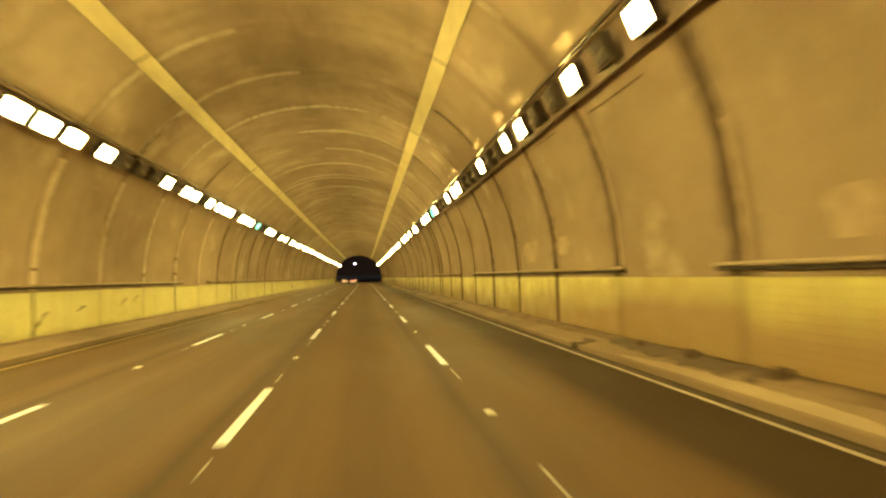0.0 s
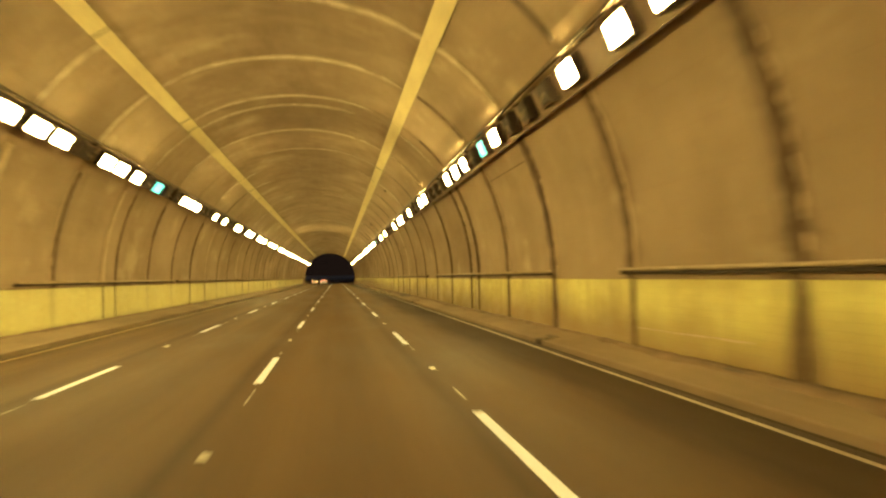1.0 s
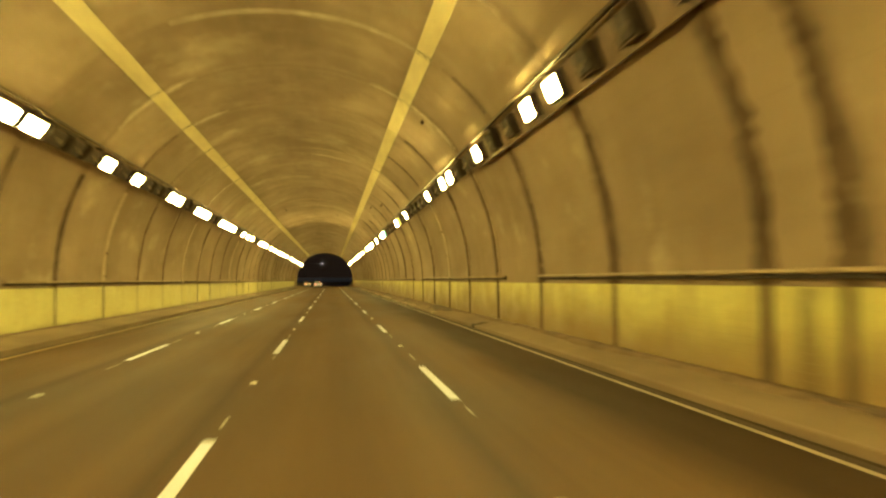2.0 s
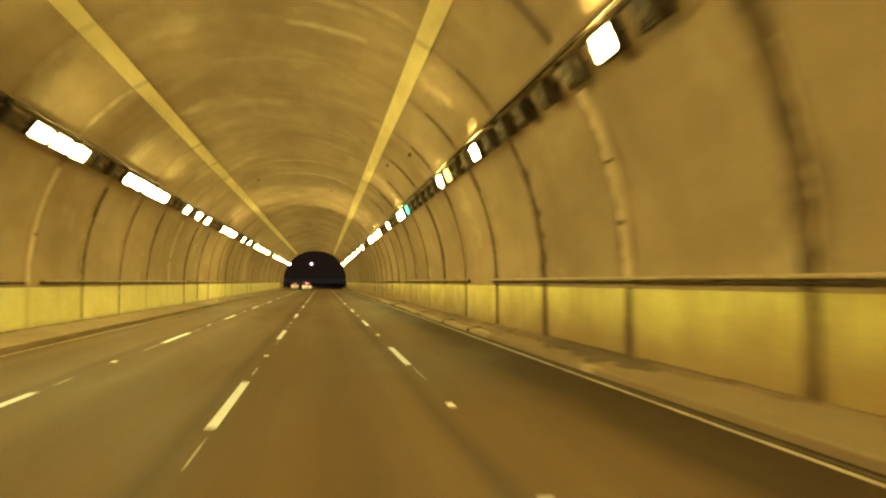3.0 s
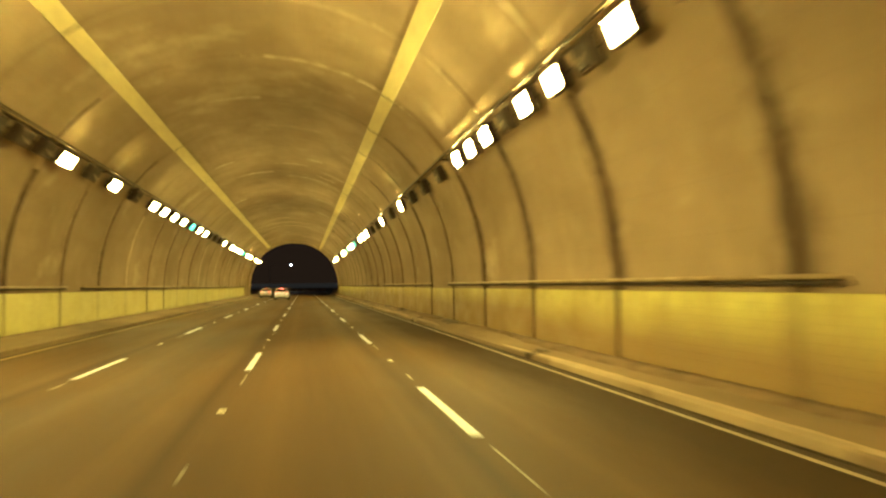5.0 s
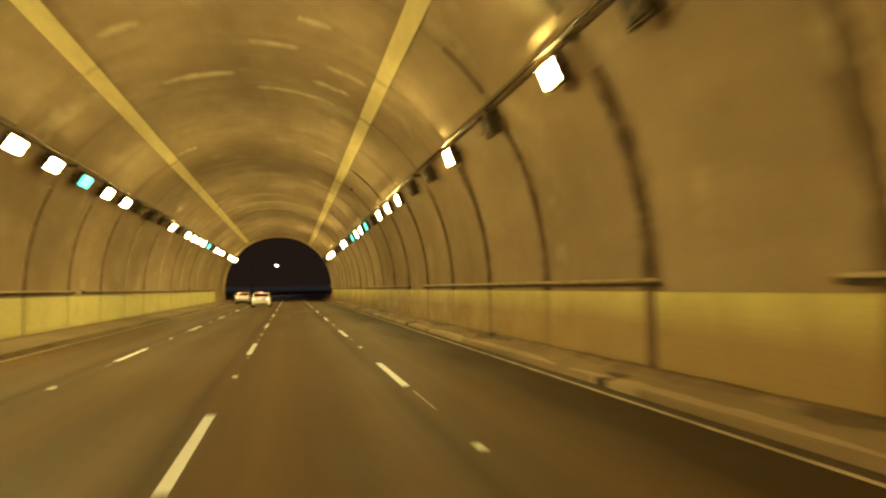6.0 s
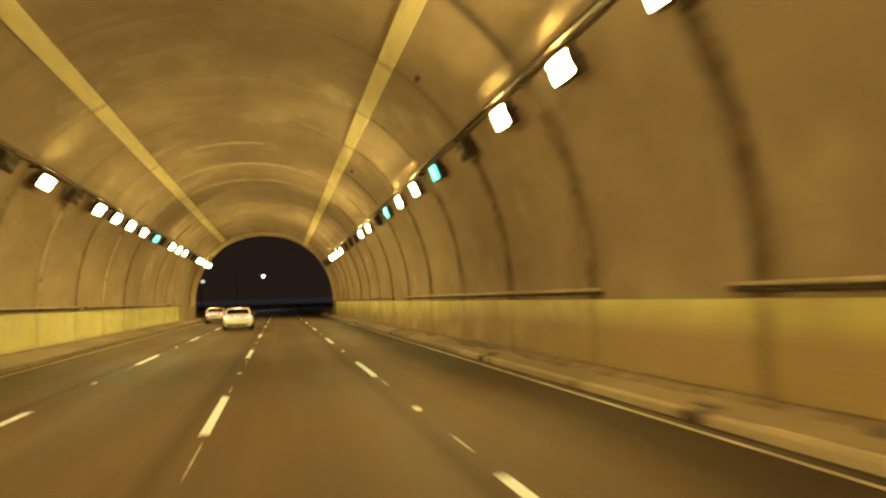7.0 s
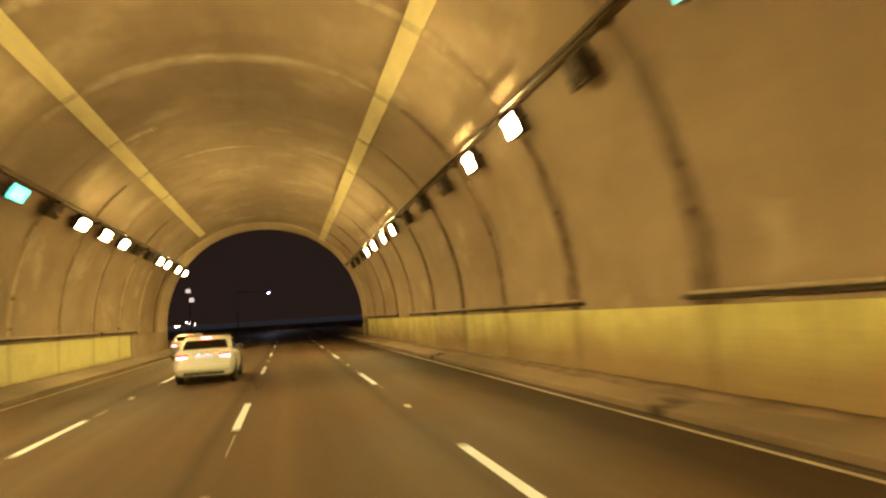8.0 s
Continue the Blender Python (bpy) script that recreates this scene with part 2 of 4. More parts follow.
def make_simple(name, base, second, rough, metal=0.0, scale=6.0, stretch=(1, 1, 1), bump=0.15):
    m = Mat(name, rough, metal)
    a = m.noise(scale, stretch, 5, 0.65, 0.35, 0.7)
    m.colour(m.mix(a, base, second))
    m.bump(m.noise(scale * 6, stretch, 3, 0.5), bump, 0.003)
    return m.m


def make_glow(name, colour, strength, base=(0.8, 0.8, 0.8)):
    m = Mat(name, 0.4)
    m.colour(base)
    m.b.inputs["Emission Color"].default_value = (*colour, 1)
    m.b.inputs["Emission Strength"].default_value = strength
    return m.m


PAINT_WHITE = make_simple("road_paint_white", (0.76, 0.81, 1.0), (0.60, 0.61, 0.74), 0.6, 0, 9.0)
PAINT_EDGE = make_simple("worn_edge_paint", (0.58, 0.50, 0.39), (0.27, 0.21, 0.145), 0.65, 0, 1.6, (4, 0.8, 1))
PAINT_YELLOW = make_simple("road_paint_yellow", (0.42, 0.29, 0.08), (0.19, 0.13, 0.06), 0.6, 0, 5.0)
PAINT_WORN = make_simple("road_paint_worn", (0.42, 0.38, 0.31), (0.12, 0.10, 0.08), 0.7, 0, 3.0, (4, 0.6, 1))
STRIP = make_simple("cream_enamel_panel", (0.84, 0.75, 0.42), (0.70, 0.60, 0.33), 0.45, 0, 1.2, (3, 0.5, 1))
STRIP_SEAM = make_simple("panel_seam_rust", (0.16, 0.10, 0.06), (0.07, 0.05, 0.035), 0.8)
CHANNEL = make_simple("drain_channel_grey", (0.055, 0.033, 0.022), (0.205, 0.138, 0.09), 0.85, 0, 2.2, (1.5, 2.0, 0.8))
CLAMP = make_simple("rusted_clamp", (0.07, 0.045, 0.03), (0.03, 0.02, 0.015), 0.8)
CHANNEL_DRY = make_simple("dry_drain_channel", (0.12, 0.078, 0.052), (0.29, 0.21, 0.14), 0.85, 0, 1.9, (1.5, 2.0, 0.8))
CHANNEL_PALE = make_simple("drain_channel_pale", (0.66, 0.54, 0.385), (0.40, 0.30, 0.205), 0.8, 0, 1.1, (2, 1.5, 0.7))
STRUT = make_simple("pale_strut", (0.40, 0.33, 0.25), (0.22, 0.17, 0.12), 0.6)
SEALANT_OLD = make_simple("aged_joint_sealant", (0.54, 0.43, 0.305), (0.33, 0.245, 0.165), 0.8, 0, 2.2, (1, 2, 1))
SEALANT = make_simple("pale_joint_sealant", (0.74, 0.64, 0.49), (0.36, 0.27, 0.185), 0.8, 0, 2.6, (1, 2, 1))
MORTAR = make_simple("pale_wall_mortar", (0.53, 0.41, 0.285), (0.41, 0.30, 0.20), 0.85, 0, 1.2)
PLASTER = make_simple("smooth_wall_plaster", (0.48, 0.37, 0.25), (0.36, 0.265, 0.18), 0.85, 0, 2.4)
RAILPAINT = make_simple("beige_pipe_paint", (0.52, 0.41, 0.28), (0.30, 0.22, 0.14), 0.55, 0, 3.0)
RAIL_STEEL = make_simple("worn_tray_steel", (0.16, 0.115, 0.08), (0.07, 0.05, 0.036), 0.45, 0.5)
SHEET = make_simple("sooty_backing_sheet", (0.32, 0.232, 0.175), (0.16, 0.112, 0.083), 0.7, 0.0, 2.0)
DARK_STEEL = make_simple("sooty_steel", (0.06, 0.04, 0.03), (0.025, 0.018, 0.014), 0.75, 0.2)
HOUSING = make_simple("lamp_housing_brown", (0.165, 0.115, 0.085), (0.080, 0.055, 0.041), 0.85)
LENS_OFF = make_simple("dead_lamp_lens", (0.060, 0.043, 0.033), (0.03, 0.022, 0.018), 0.6)
LENS_ON = {True: make_glow("lit_lamp_lens", LAMP_COLOUR, LAMP_POWER_RIGHT), False: make_glow("lit_long_lamp_lens", LAMP_COLOUR, LAMP_POWER_LEFT)}
LENS_TEAL = make_glow("teal_lamp_lens", (0.05, 1.0, 0.68), 3.0)
LENS_AMBER = make_glow("amber_lamp_lens", (1.0, 0.80, 0.12), 6.0)
GROUND = make_simple("night_hillside_soil", (0.06, 0.055, 0.045), (0.03, 0.03, 0.025), 0.9, 0, 0.3)
DEBRIS = make_simple("wet_silt", (0.13, 0.09, 0.062), (0.06, 0.04, 0.03), 0.75, 0, 3.0)
GUTTER = make_simple("dark_gutter_strip", (0.034, 0.020, 0.012), (0.07, 0.044, 0.028), 0.8, 0, 1.5)
FRINGE = make_simple("dry_road_dirt", (0.25, 0.175, 0.112), (0.12, 0.078, 0.05), 0.9, 0, 1.6)
REFLECTOR = make_simple("white_road_stud", (0.80, 0.76, 0.66), (0.55, 0.50, 0.42), 0.35)


# ---- building helpers ----
def part(name, bm, material, parent=None, label="", smooth=False):
    me = bpy.data.meshes.new(name)
    bm.normal_update()
    bm.to_mesh(me)
    bm.free()
    me.materials.append(material)
    if smooth:
        for p in me.polygons:
            p.use_smooth = True
    ob = new(name, me)
    if parent is not None:
        ob.parent = parent
    if label:
        tagged(ob, label)
    return ob


def box(bm, x0, x1, y0, y1, z0, z1, bevel=0.0, m=None):
    made = bmesh.ops.create_cube(bm, size=1.0)["verts"]
    bmesh.ops.scale(bm, vec=(x1 - x0, y1 - y0, z1 - z0), verts=made)
    bmesh.ops.translate(bm, vec=((x0 + x1) / 2, (y0 + y1) / 2, (z0 + z1) / 2), verts=made)
    if bevel:
        edges = list({e for v in made for e in v.link_edges})
        r = bmesh.ops.bevel(bm, geom=edges, offset=bevel, segments=2, affect="EDGES", profile=0.5)
        made = list({v for f in r["faces"] for v in f.verts} | {v for v in made if v.is_valid})
    if m is not None:
        bmesh.ops.transform(bm, matrix=m, verts=made)
    return made


def rod(bm, a, b, r, n=10, r2=None):
    a, b = Vector(a), Vector(b)
    d = b - a
    made = bmesh.ops.create_cone(bm, cap_ends=True, segments=n, radius1=r, radius2=r if r2 is None else r2, depth=d.length)["verts"]
    bmesh.ops.transform(bm, matrix=Matrix.Translation((a + b) / 2) @ d.to_track_quat("Z", "Y").to_matrix().to_4x4(), verts=made)
    return made


def sweep(bm, sections, closed=True):
    """Skin a list of equally long rings of points; caps the ends of closed rings."""
    rings = [[bm.verts.new(p) for p in s] for s in sections]
    n = len(rings[0])
    for a, b in zip(rings, rings[1:]):
        for i in range(n if closed else n - 1):
            j = (i + 1) % n
            bm.faces.new((a[i], a[j], b[j], b[i]))
    if closed:
        bm.faces.new(rings[0][::-1])
        bm.faces.new(rings[-1])
    return rings


def thing(name, label, category, group="", at=(0, 0, 0), kind=""):
    ob = new(name)
    ob.location = at
    ob.empty_display_size = 0.2
    return tagged(ob, label, category, group, kind)


# ---- the large structure ----
def build_ground():
    bm = bmesh.new()
    ring = [(-2500, -1500), (2500, -1500), (2500, 4000), (-2500, 4000)]
    bm.faces.new([bm.verts.new((x, y, -0.06)) for x, y in ring])
    tagged(part("ground", bm, GROUND), "dark open ground beyond the tunnel mouth", "ground", kind="structure")


def build_road():
    bm = bmesh.new()
    ys = list(np.arange(START, 420, 6.0))
    xs = [KERB_L - 0.02, -4.6, D1, -1.5, D2, 1.5, D3, 4.6, KERB_R + 0.02]
    top = [[bm.verts.new((x, y, 0)) for x in xs] for y in ys]
    low = [[bm.verts.new((x, y, -0.3)) for x in xs] for y in ys]
    for i in range(len(ys) - 1):
        for j in range(len(xs) - 1):
            bm.faces.new((top[i][j], top[i][j + 1], top[i + 1][j + 1], top[i + 1][j]))
        bm.faces.new((top[i][0], top[i + 1][0], low[i + 1][0], low[i][0]))
        bm.faces.new((top[i][-1], low[i][-1], low[i + 1][-1], top[i + 1][-1]))
    tagged(part("road", bm, ASPHALT), "four-lane worn asphalt road with polished wheel tracks", "road", kind="structure")


def build_walkway(name, kerb, wall, label):
    s = 1 if wall > kerb else -1
    bm = bmesh.new()
    rnd = random.Random(5 if s > 0 else 6)
    prof = [(kerb, -0.1), (kerb, 0.0), (kerb + s * 0.03, KERB_Z - 0.02), (kerb + s * 0.05, KERB_Z), (wall + s * 0.1, WALK_Z + 0.03), (wall + s * 0.1, -0.1)]
    rows = []
    for y in np.arange(START, PORTAL + 20.1, 1.41):
        rows.append([(x + (rnd.uniform(-0.008, 0.008) if 0 < i < 4 else 0), y, z + (rnd.uniform(-0.008, 0.006) if 1 < i < 5 else 0)) for i, (x, z) in enumerate(prof)])
    sweep(bm, rows)
    bmesh.ops.recalc_face_normals(bm, faces=bm.faces)
    walkway = tagged(part(name, bm, CONCRETE_PLAIN), label, "walkway", kind="structure")
    # kerb face blocks, each a casting of its own
    for k, y in enumerate(np.arange(START, PORTAL, 5.64)):
        bm = bmesh.new()
        x0, x1 = sorted((kerb - s * 0.03, kerb + s * 0.08))
        box(bm, x0, x1, y + 0.02, y + 5.60, -0.05, KERB_Z + 0.024 + 0.008 * rnd.random(), 0.02)
        part("kerb_stone", bm, KERB_DIRTY if s > 0 else CONCRETE_PLAIN, walkway)


PANEL, TILE_W, TILE_H, ROWS_OF_TILE, COLS_OF_TILE, TILE_Z, LOOSE = 5.6, 0.224, 0.112, 11, 25, 0.29, 12.0
GROUT_GRIMY = make_tile("grimy_grout", 0.95, 0)


def backing(s):
    bm = bmesh.new()
    x0, x1 = sorted((s * 0.004, s * 0.028))
    box(bm, x0, x1, 0, PANEL, WALK_Z + 0.034, SPRING - 0.006)
    return bm


def tile_mesh(name, s, places, material):
    """Boxes with chamfered faces, one for each place (y, z); u holds the distance along the panel."""
    verts, faces, us = [], [], []
    g, e = 0.001, 0.0015
    for y, z in places:
        n = len(verts)
        y1, z1 = y + TILE_W - g, z + TILE_H - g
        y0, z0 = y + g, z + g
        verts += [(s * 0.0025, y0, z0), (s * 0.0025, y1, z0), (s * 0.0025, y1, z1), (s * 0.0025, y0, z1)]
        verts += [(0, y0 + e, z0 + e), (0, y1 - e, z0 + e), (0, y1 - e, z1 - e), (0, y0 + e, z1 - e)]
        quads = [(4, 5, 6, 7), (0, 1, 5, 4), (1, 2, 6, 5), (2, 3, 7, 6), (3, 0, 4, 7)]
        faces += [tuple(n + i for i in (q[::-1] if s > 0 else q)) for q in quads]
    me = bpy.data.meshes.new(name)
    me.from_pydata(verts, [], faces)
    layer = me.uv_layers.new(name="panel")
    for loop in me.loops:
        layer.data[loop.index].uv = (verts[loop.vertex_index][1], 0)
    me.materials.append(material)
    return me


grid = [(c * TILE_W, TILE_Z + r * TILE_H) for r in range(ROWS_OF_TILE) for c in range(COLS_OF_TILE)]
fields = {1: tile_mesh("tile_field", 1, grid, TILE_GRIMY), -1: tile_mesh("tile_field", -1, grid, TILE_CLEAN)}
GRIMY_LOOSE = make_tile("single_grimy_tile", 0.95, 0)
singles = {1: tile_mesh("tile", 1, [(0, 0)], GRIMY_LOOSE), -1: tile_mesh("tile", -1, [(0, 0)], TILE_LOOSE)}


def build_band(name, wall, label):
    s = 1 if wall > 0 else -1
    bm = bmesh.new()
    x0, x1 = sorted((wall, wall + s * 0.6))
    box(bm, x0 + (0.03 if s > 0 else 0), x1 - (0 if s > 0 else 0.03), START, end_y(wall) - 0.3, -0.3, SPRING - 0.002)
    tile_wall = tagged(part(name, bm, CONCRETE_PLAIN), label, "wall", kind="structure")
    for a, b in zip(JOINTS, JOINTS[1:]):
        if s < 0 and a > 234:
            continue
        a, b = a + skew(a, wall), b + skew(b, wall)
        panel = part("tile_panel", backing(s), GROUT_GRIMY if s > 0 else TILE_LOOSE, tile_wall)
        panel.location, panel.scale.y = (wall, a + 0.02, 0), (b - a - 0.04) / PANEL
        if a < LOOSE < b:
            for row in range(ROWS_OF_TILE):
                for col in range(COLS_OF_TILE):
                    one = new("tile", singles[s])
                    one.parent = panel
                    one.location = (0, col * TILE_W, TILE_Z + row * TILE_H)
        else:
            field = tagged(new("tile_field", fields[s]), "courses of glazed wall tile", kind="stuff")
            field.parent = panel


def build_vault():
    bm = bmesh.new()
    n = 56
    secs = []
    rnd = random.Random(3)
    ys = [START] + [j for j in JOINTS if START + 1 < j < PORTAL - 2.5] + [PORTAL]
    for a, b in zip(ys, ys[1:]):
        step = rnd.uniform(-0.012, 0.012)
        for y, d in ((a, 0.012), (a + 0.035, step), (b - 0.035, step + rnd.uniform(-0.006, 0.006)), (b, 0.012)):
            if secs and abs(secs[-1][0] - y) < 1e-6:
                continue
            secs.append((y, -d))
    inner = [[bm.verts.new((p[0], min(y, end_y(p[0]) - (PORTAL - y)) if y > PORTAL - 0.1 else y + skew(y, p[0]), p[1])) for p in (arch(i / n, d) for i in range(n + 1))] for y, d in secs]
    outer = [[bm.verts.new((p[0], end_y(p[0]) if y > PORTAL - 0.1 else y, p[1])) for p in (arch(i / n, -0.7) for i in range(n + 1))] for y, d in (secs[0], secs[-1])]
    layer = bm.loops.layers.uv.new("rings")
    for k, (a, b) in enumerate(zip(inner, inner[1:])):
        ring, at = divmod(k, 3)
        for i in range(n):
            f = bm.faces.new((a[i], b[i], b[i + 1], a[i + 1]))
            us = ((0.0, 0.0062), (0.0062, 0.9938), (0.9938, 0.99999))[at]
            for loop, (u, v) in zip(f.loops, ((us[0], i), (us[1], i), (us[1], i + 1), (us[0], i + 1))):
                loop[layer].uv = (ring + u, v / n)
    for i in range(n):
        bm.faces.new((outer[0][i], outer[0][i + 1], outer[1][i + 1], outer[1][i]))
        bm.faces.new((inner[0][i], inner[0][i + 1], outer[0][i + 1], outer[0][i]))
        bm.faces.new((inner[-1][i], outer[1][i], outer[1][i + 1], inner[-1][i + 1]))
    for i in (0, n):
        bm.faces.new([r[i] for r in inner] + [outer[1][i], outer[0][i]])
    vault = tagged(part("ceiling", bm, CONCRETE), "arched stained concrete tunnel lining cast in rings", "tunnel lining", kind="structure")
    return vault


def arc_strip(bm, y, u0, u1, width, proud, steps=18, wob=0.0, rnd=None, taper=False, lean=0.0, vary=0.0):
    """A thin curved bar on the vault from u0 to u1 at y."""
    secs = []
    for i in range(steps + 1):
        u = u0 + (u1 - u0) * i / steps
        w = width * (1.0 if not taper else max(0.15, math.sin(math.pi * (i + 0.4) / (steps + 0.8)) ** 0.5))
        w *= 1.0 + (rnd.uniform(-vary, vary) if vary else 0.0)
        c = y + (rnd.uniform(-wob, wob) if rnd else 0) + lean * (CX + HALF - arch(u)[0]) / (2 * HALF)
        (xa, za), (xb, zb), (xm, zm) = arch(u, -0.03), arch(u, proud), arch(u, proud * 0.8)
        secs.append([(xa, c - w / 2, za), (xm, c - w / 2, zm), (xb, c - w / 5, zb), (xb, c + w / 5, zb), (xm, c + w / 2, zm), (xa, c + w / 2, za)])
    sweep(bm, secs)
    bmesh.ops.recalc_face_normals(bm, faces=bm.faces)


def build_portal():
    bm = bmesh.new()
    n = 48
    secs = []
    for i in range(n + 1):
        u = i / n
        pts = [arch(u, d) for d in (-0.65, 0.05, 0.05, 0.02, -0.65)]
        ys = (PORTAL - 3.9, PORTAL - 3.9, PORTAL + 0.5, PORTAL + 0.62, PORTAL + 0.62)
        secs.append([(p[0], y - PORTAL + end_y(p[0]), p[1]) for p, y in zip(pts, ys)])
    sweep(bm, secs)
    bmesh.ops.recalc_face_normals(bm, faces=bm.faces)
    ring = tagged(part("portal_arch", bm, PORTAL_PALE), "pale concrete ring round the tunnel mouth", "portal", kind="structure")
    for x0, x1, y0 in ((RIGHT - 0.06, RIGHT + 0.66, PORTAL - 0.6), (LEFT - 0.66, LEFT + 0.06, PORTAL - 17.0)):
        bm = bmesh.new()
        box(bm, x0, x1, y0, end_y((x0 + x1) / 2) + 0.6, -0.2, SPRING - 0.004, 0.03)
        part("portal_pier", bm, KERBSTONE, ring)
    # the headwall that closes the hill round the mouth
    bm = bmesh.new()
    inner = [arch(i / n, -0.3) for i in range(n + 1)]
    for a, b in zip(inner, inner[1:]):
        q = [bm.verts.new((x, end_y(x) + 0.3, z)) for x, z in (a, b, (b[0] * 1.0 + (b[0] - CX) * 2, 16), (a[0] + (a[0] - CX) * 2, 16))]
        bm.faces.new(q)
    r = bmesh.ops.extrude_face_region(bm, geom=bm.faces[:])
    bmesh.ops.translate(bm, vec=(0, 0.2, 0), verts=[v for v in r["geom"] if isinstance(v, bmesh.types.BMVert)])
    part("headwall", bm, CONCRETE_PLAIN, ring)


build_ground()
build_road()
build_walkway("walkway_right", KERB_R, RIGHT, "raised dirty concrete walkway and kerb beside the road")
build_walkway("walkway_left", KERB_L, LEFT, "raised concrete walkway and kerb on the far side")
build_band("wall_right", RIGHT, "grimy yellow glazed tile dado on concrete wall")
build_band("wall_left", LEFT, "bright yellow glazed tile dado on concrete wall")
VAULT = build_vault()
build_portal()


# ---- road markings ----
def build_marks():
    bm = bmesh.new()
    box(bm, -0.066, 0.066, -DASH, 0, 0.0, 0.005)
    first = tagged(part("lane_dash", bm, PAINT_WHITE), "white painted lane dash on the asphalt", "road marking", "lane dashes")
    done = False
    for x, phase in ((D2, 0.0), (D1, 13.83), (D3, 6.71)):
        for k in range(-3, 19):
            m = pose(x, phase + PERIOD * k, 0)
            if not done:
                first.matrix_basis, done = m, True
            else:
                copy_thing(first, m)
    bm = bmesh.new()
    made = box(bm, -0.055, 0.055, -0.09, 0.09, 0.0, 0.024)
    for v in made:
        if v.co.z > 0.01:
            v.co.x *= 0.7
            v.co.y *= 0.45
    stud = tagged(part("road_stud", bm, REFLECTOR), "small white reflective stud glued between lane dashes", "road stud", "road studs")
    done = False
    for x, phase in ((D2, 4.85), (D1, 18.68), (D3, 11.56)):
        for k in range(-3, 18):
            m = pose(x + 0.01, phase + PERIOD * k, 0)
            if not done:
                stud.matrix_basis, done = m, True
            else:
                copy_thing(stud, m)
    for name, x, w, mat, label in (("edge_line_right", 5.83, 0.075, PAINT_EDGE, "solid white edge line along the kerb"), ("edge_line_left", -6.0, 0.11, PAINT_YELLOW, "faded yellow edge line along the far kerb")):
        bm = bmesh.new()
        box(bm, x - w / 2, x + w / 2, START, 300, 0, 0.005)
        tagged(part(name, bm, mat), label, "road marking", kind="structure")
    # thin seams of old paint running out of the dashes
    rnd = random.Random(11)
    for x, phase in ((D2, 0.0), (D1, 13.83), (D3, 6.71)):
        for k in range(-3, 18):
            far = phase + PERIOD * k - DASH
            length = rnd.uniform(0.6, 2.0)
            runs = [(x + 0.02, x + 0.045, far - length - 0.7, far - 0.7)]
            if rnd.random() < 0.7:
                g = rnd.uniform(0.6, 1.6)
                runs.append((x + 0.0, x + 0.035, far + DASH + g, far + DASH + g + rnd.uniform(0.5, 1.4)))
            for run in runs:
                bm = bmesh.new()
                box(bm, *run, 0, 0.003)
                tagged(part("paint_seam", bm, PAINT_WORN), "thin worn seam of old lane paint", "road marking", "paint seams")


build_marks()


# ---- drain channels over the ring joints ----
def build_channels():
    rnd = random.Random(21)
    for right in (True, False):
        lo, hi = arch_u(SPRING + 0.02, right), arch_u(5.25, right)
        for y in [j for j in JOINTS if -30 < j < PORTAL - 2.5]:
            w = rnd.uniform(0.17, 0.28) if right else rnd.uniform(0.16, 0.26)
            if not right and y < 32:
                w = rnd.uniform(0.28, 0.36)
            if right:
                w *= 1.0 + max((0.8 * depth for at, _, depth in LEAKS if abs(at - y) < 1.2), default=0.0)
            ob = thing("drain_channel", "grey-brown drain channel clamped over a wall joint", "drain channel", "drain channels", (0, y + (0 if right else skew(y, LEFT)), 0))
            bm = bmesh.new()
            arc_strip(bm, 0, lo, hi, w, 0.045, 32, 0.025, rnd, vary=0.4)
            pale = rnd.random() < (0.0 if right else 0.95 if y < 32 else 0.3) or (right and 72 < y < 76)
            metal = CHANNEL_PALE if pale else CHANNEL_DRY if y > 172 else CHANNEL
            part("channel", bm, metal, ob, smooth=True)
            for z in (rnd.uniform(1.9, 2.2), rnd.uniform(2.7, 3.2), rnd.uniform(3.6, 4.3))[: 3 if right else 2]:
                u = arch_u(z, right)
                du = 0.0014
                bm = bmesh.new()
                arc_strip(bm, rnd.uniform(-0.03, 0.03), u - du, u + du * rnd.uniform(1.0, 3.0), w * rnd.uniform(0.8, 1.0), 0.055, 2)
                part("clamp", bm, metal if rnd.random() < 0.5 else CHANNEL, ob)
            # mortar smeared beside the channel
            if rnd.random() < (0.75 if y < 120 or not right else 0.25):
                bm = bmesh.new()
                top = hi if rnd.random() < 0.5 else lo + (hi - lo) * rnd.uniform(0.55, 0.9)
                bw = rnd.uniform(0.09, 0.2)
                arc_strip(bm, -w / 2 - bw / 2 + 0.03, lo, top, bw, 0.012, 12, 0.02, rnd)
                part("mortar_band", bm, MORTAR, ob, "pale mortar smeared beside the channel", True)
            # foot of the channel down the tile dado
            if (right and (y < 6 or 92 < y < 120 or y > 152)) or (not right and (rnd.random() < 0.45 or y > 170)):
                continue
            bm = bmesh.new()
            x = RIGHT if right else LEFT
            s = 1 if right else -1
            x0, x1 = sorted((x - s * 0.03, x + s * 0.03))
            box(bm, x0, x1, *((-w * 0.32, w * 0.32) if right else (-0.018, 0.018)), WALK_Z + 0.02, SPRING + 0.03, 0.01)
            part("downpipe", bm, CHANNEL, ob)


build_channels()


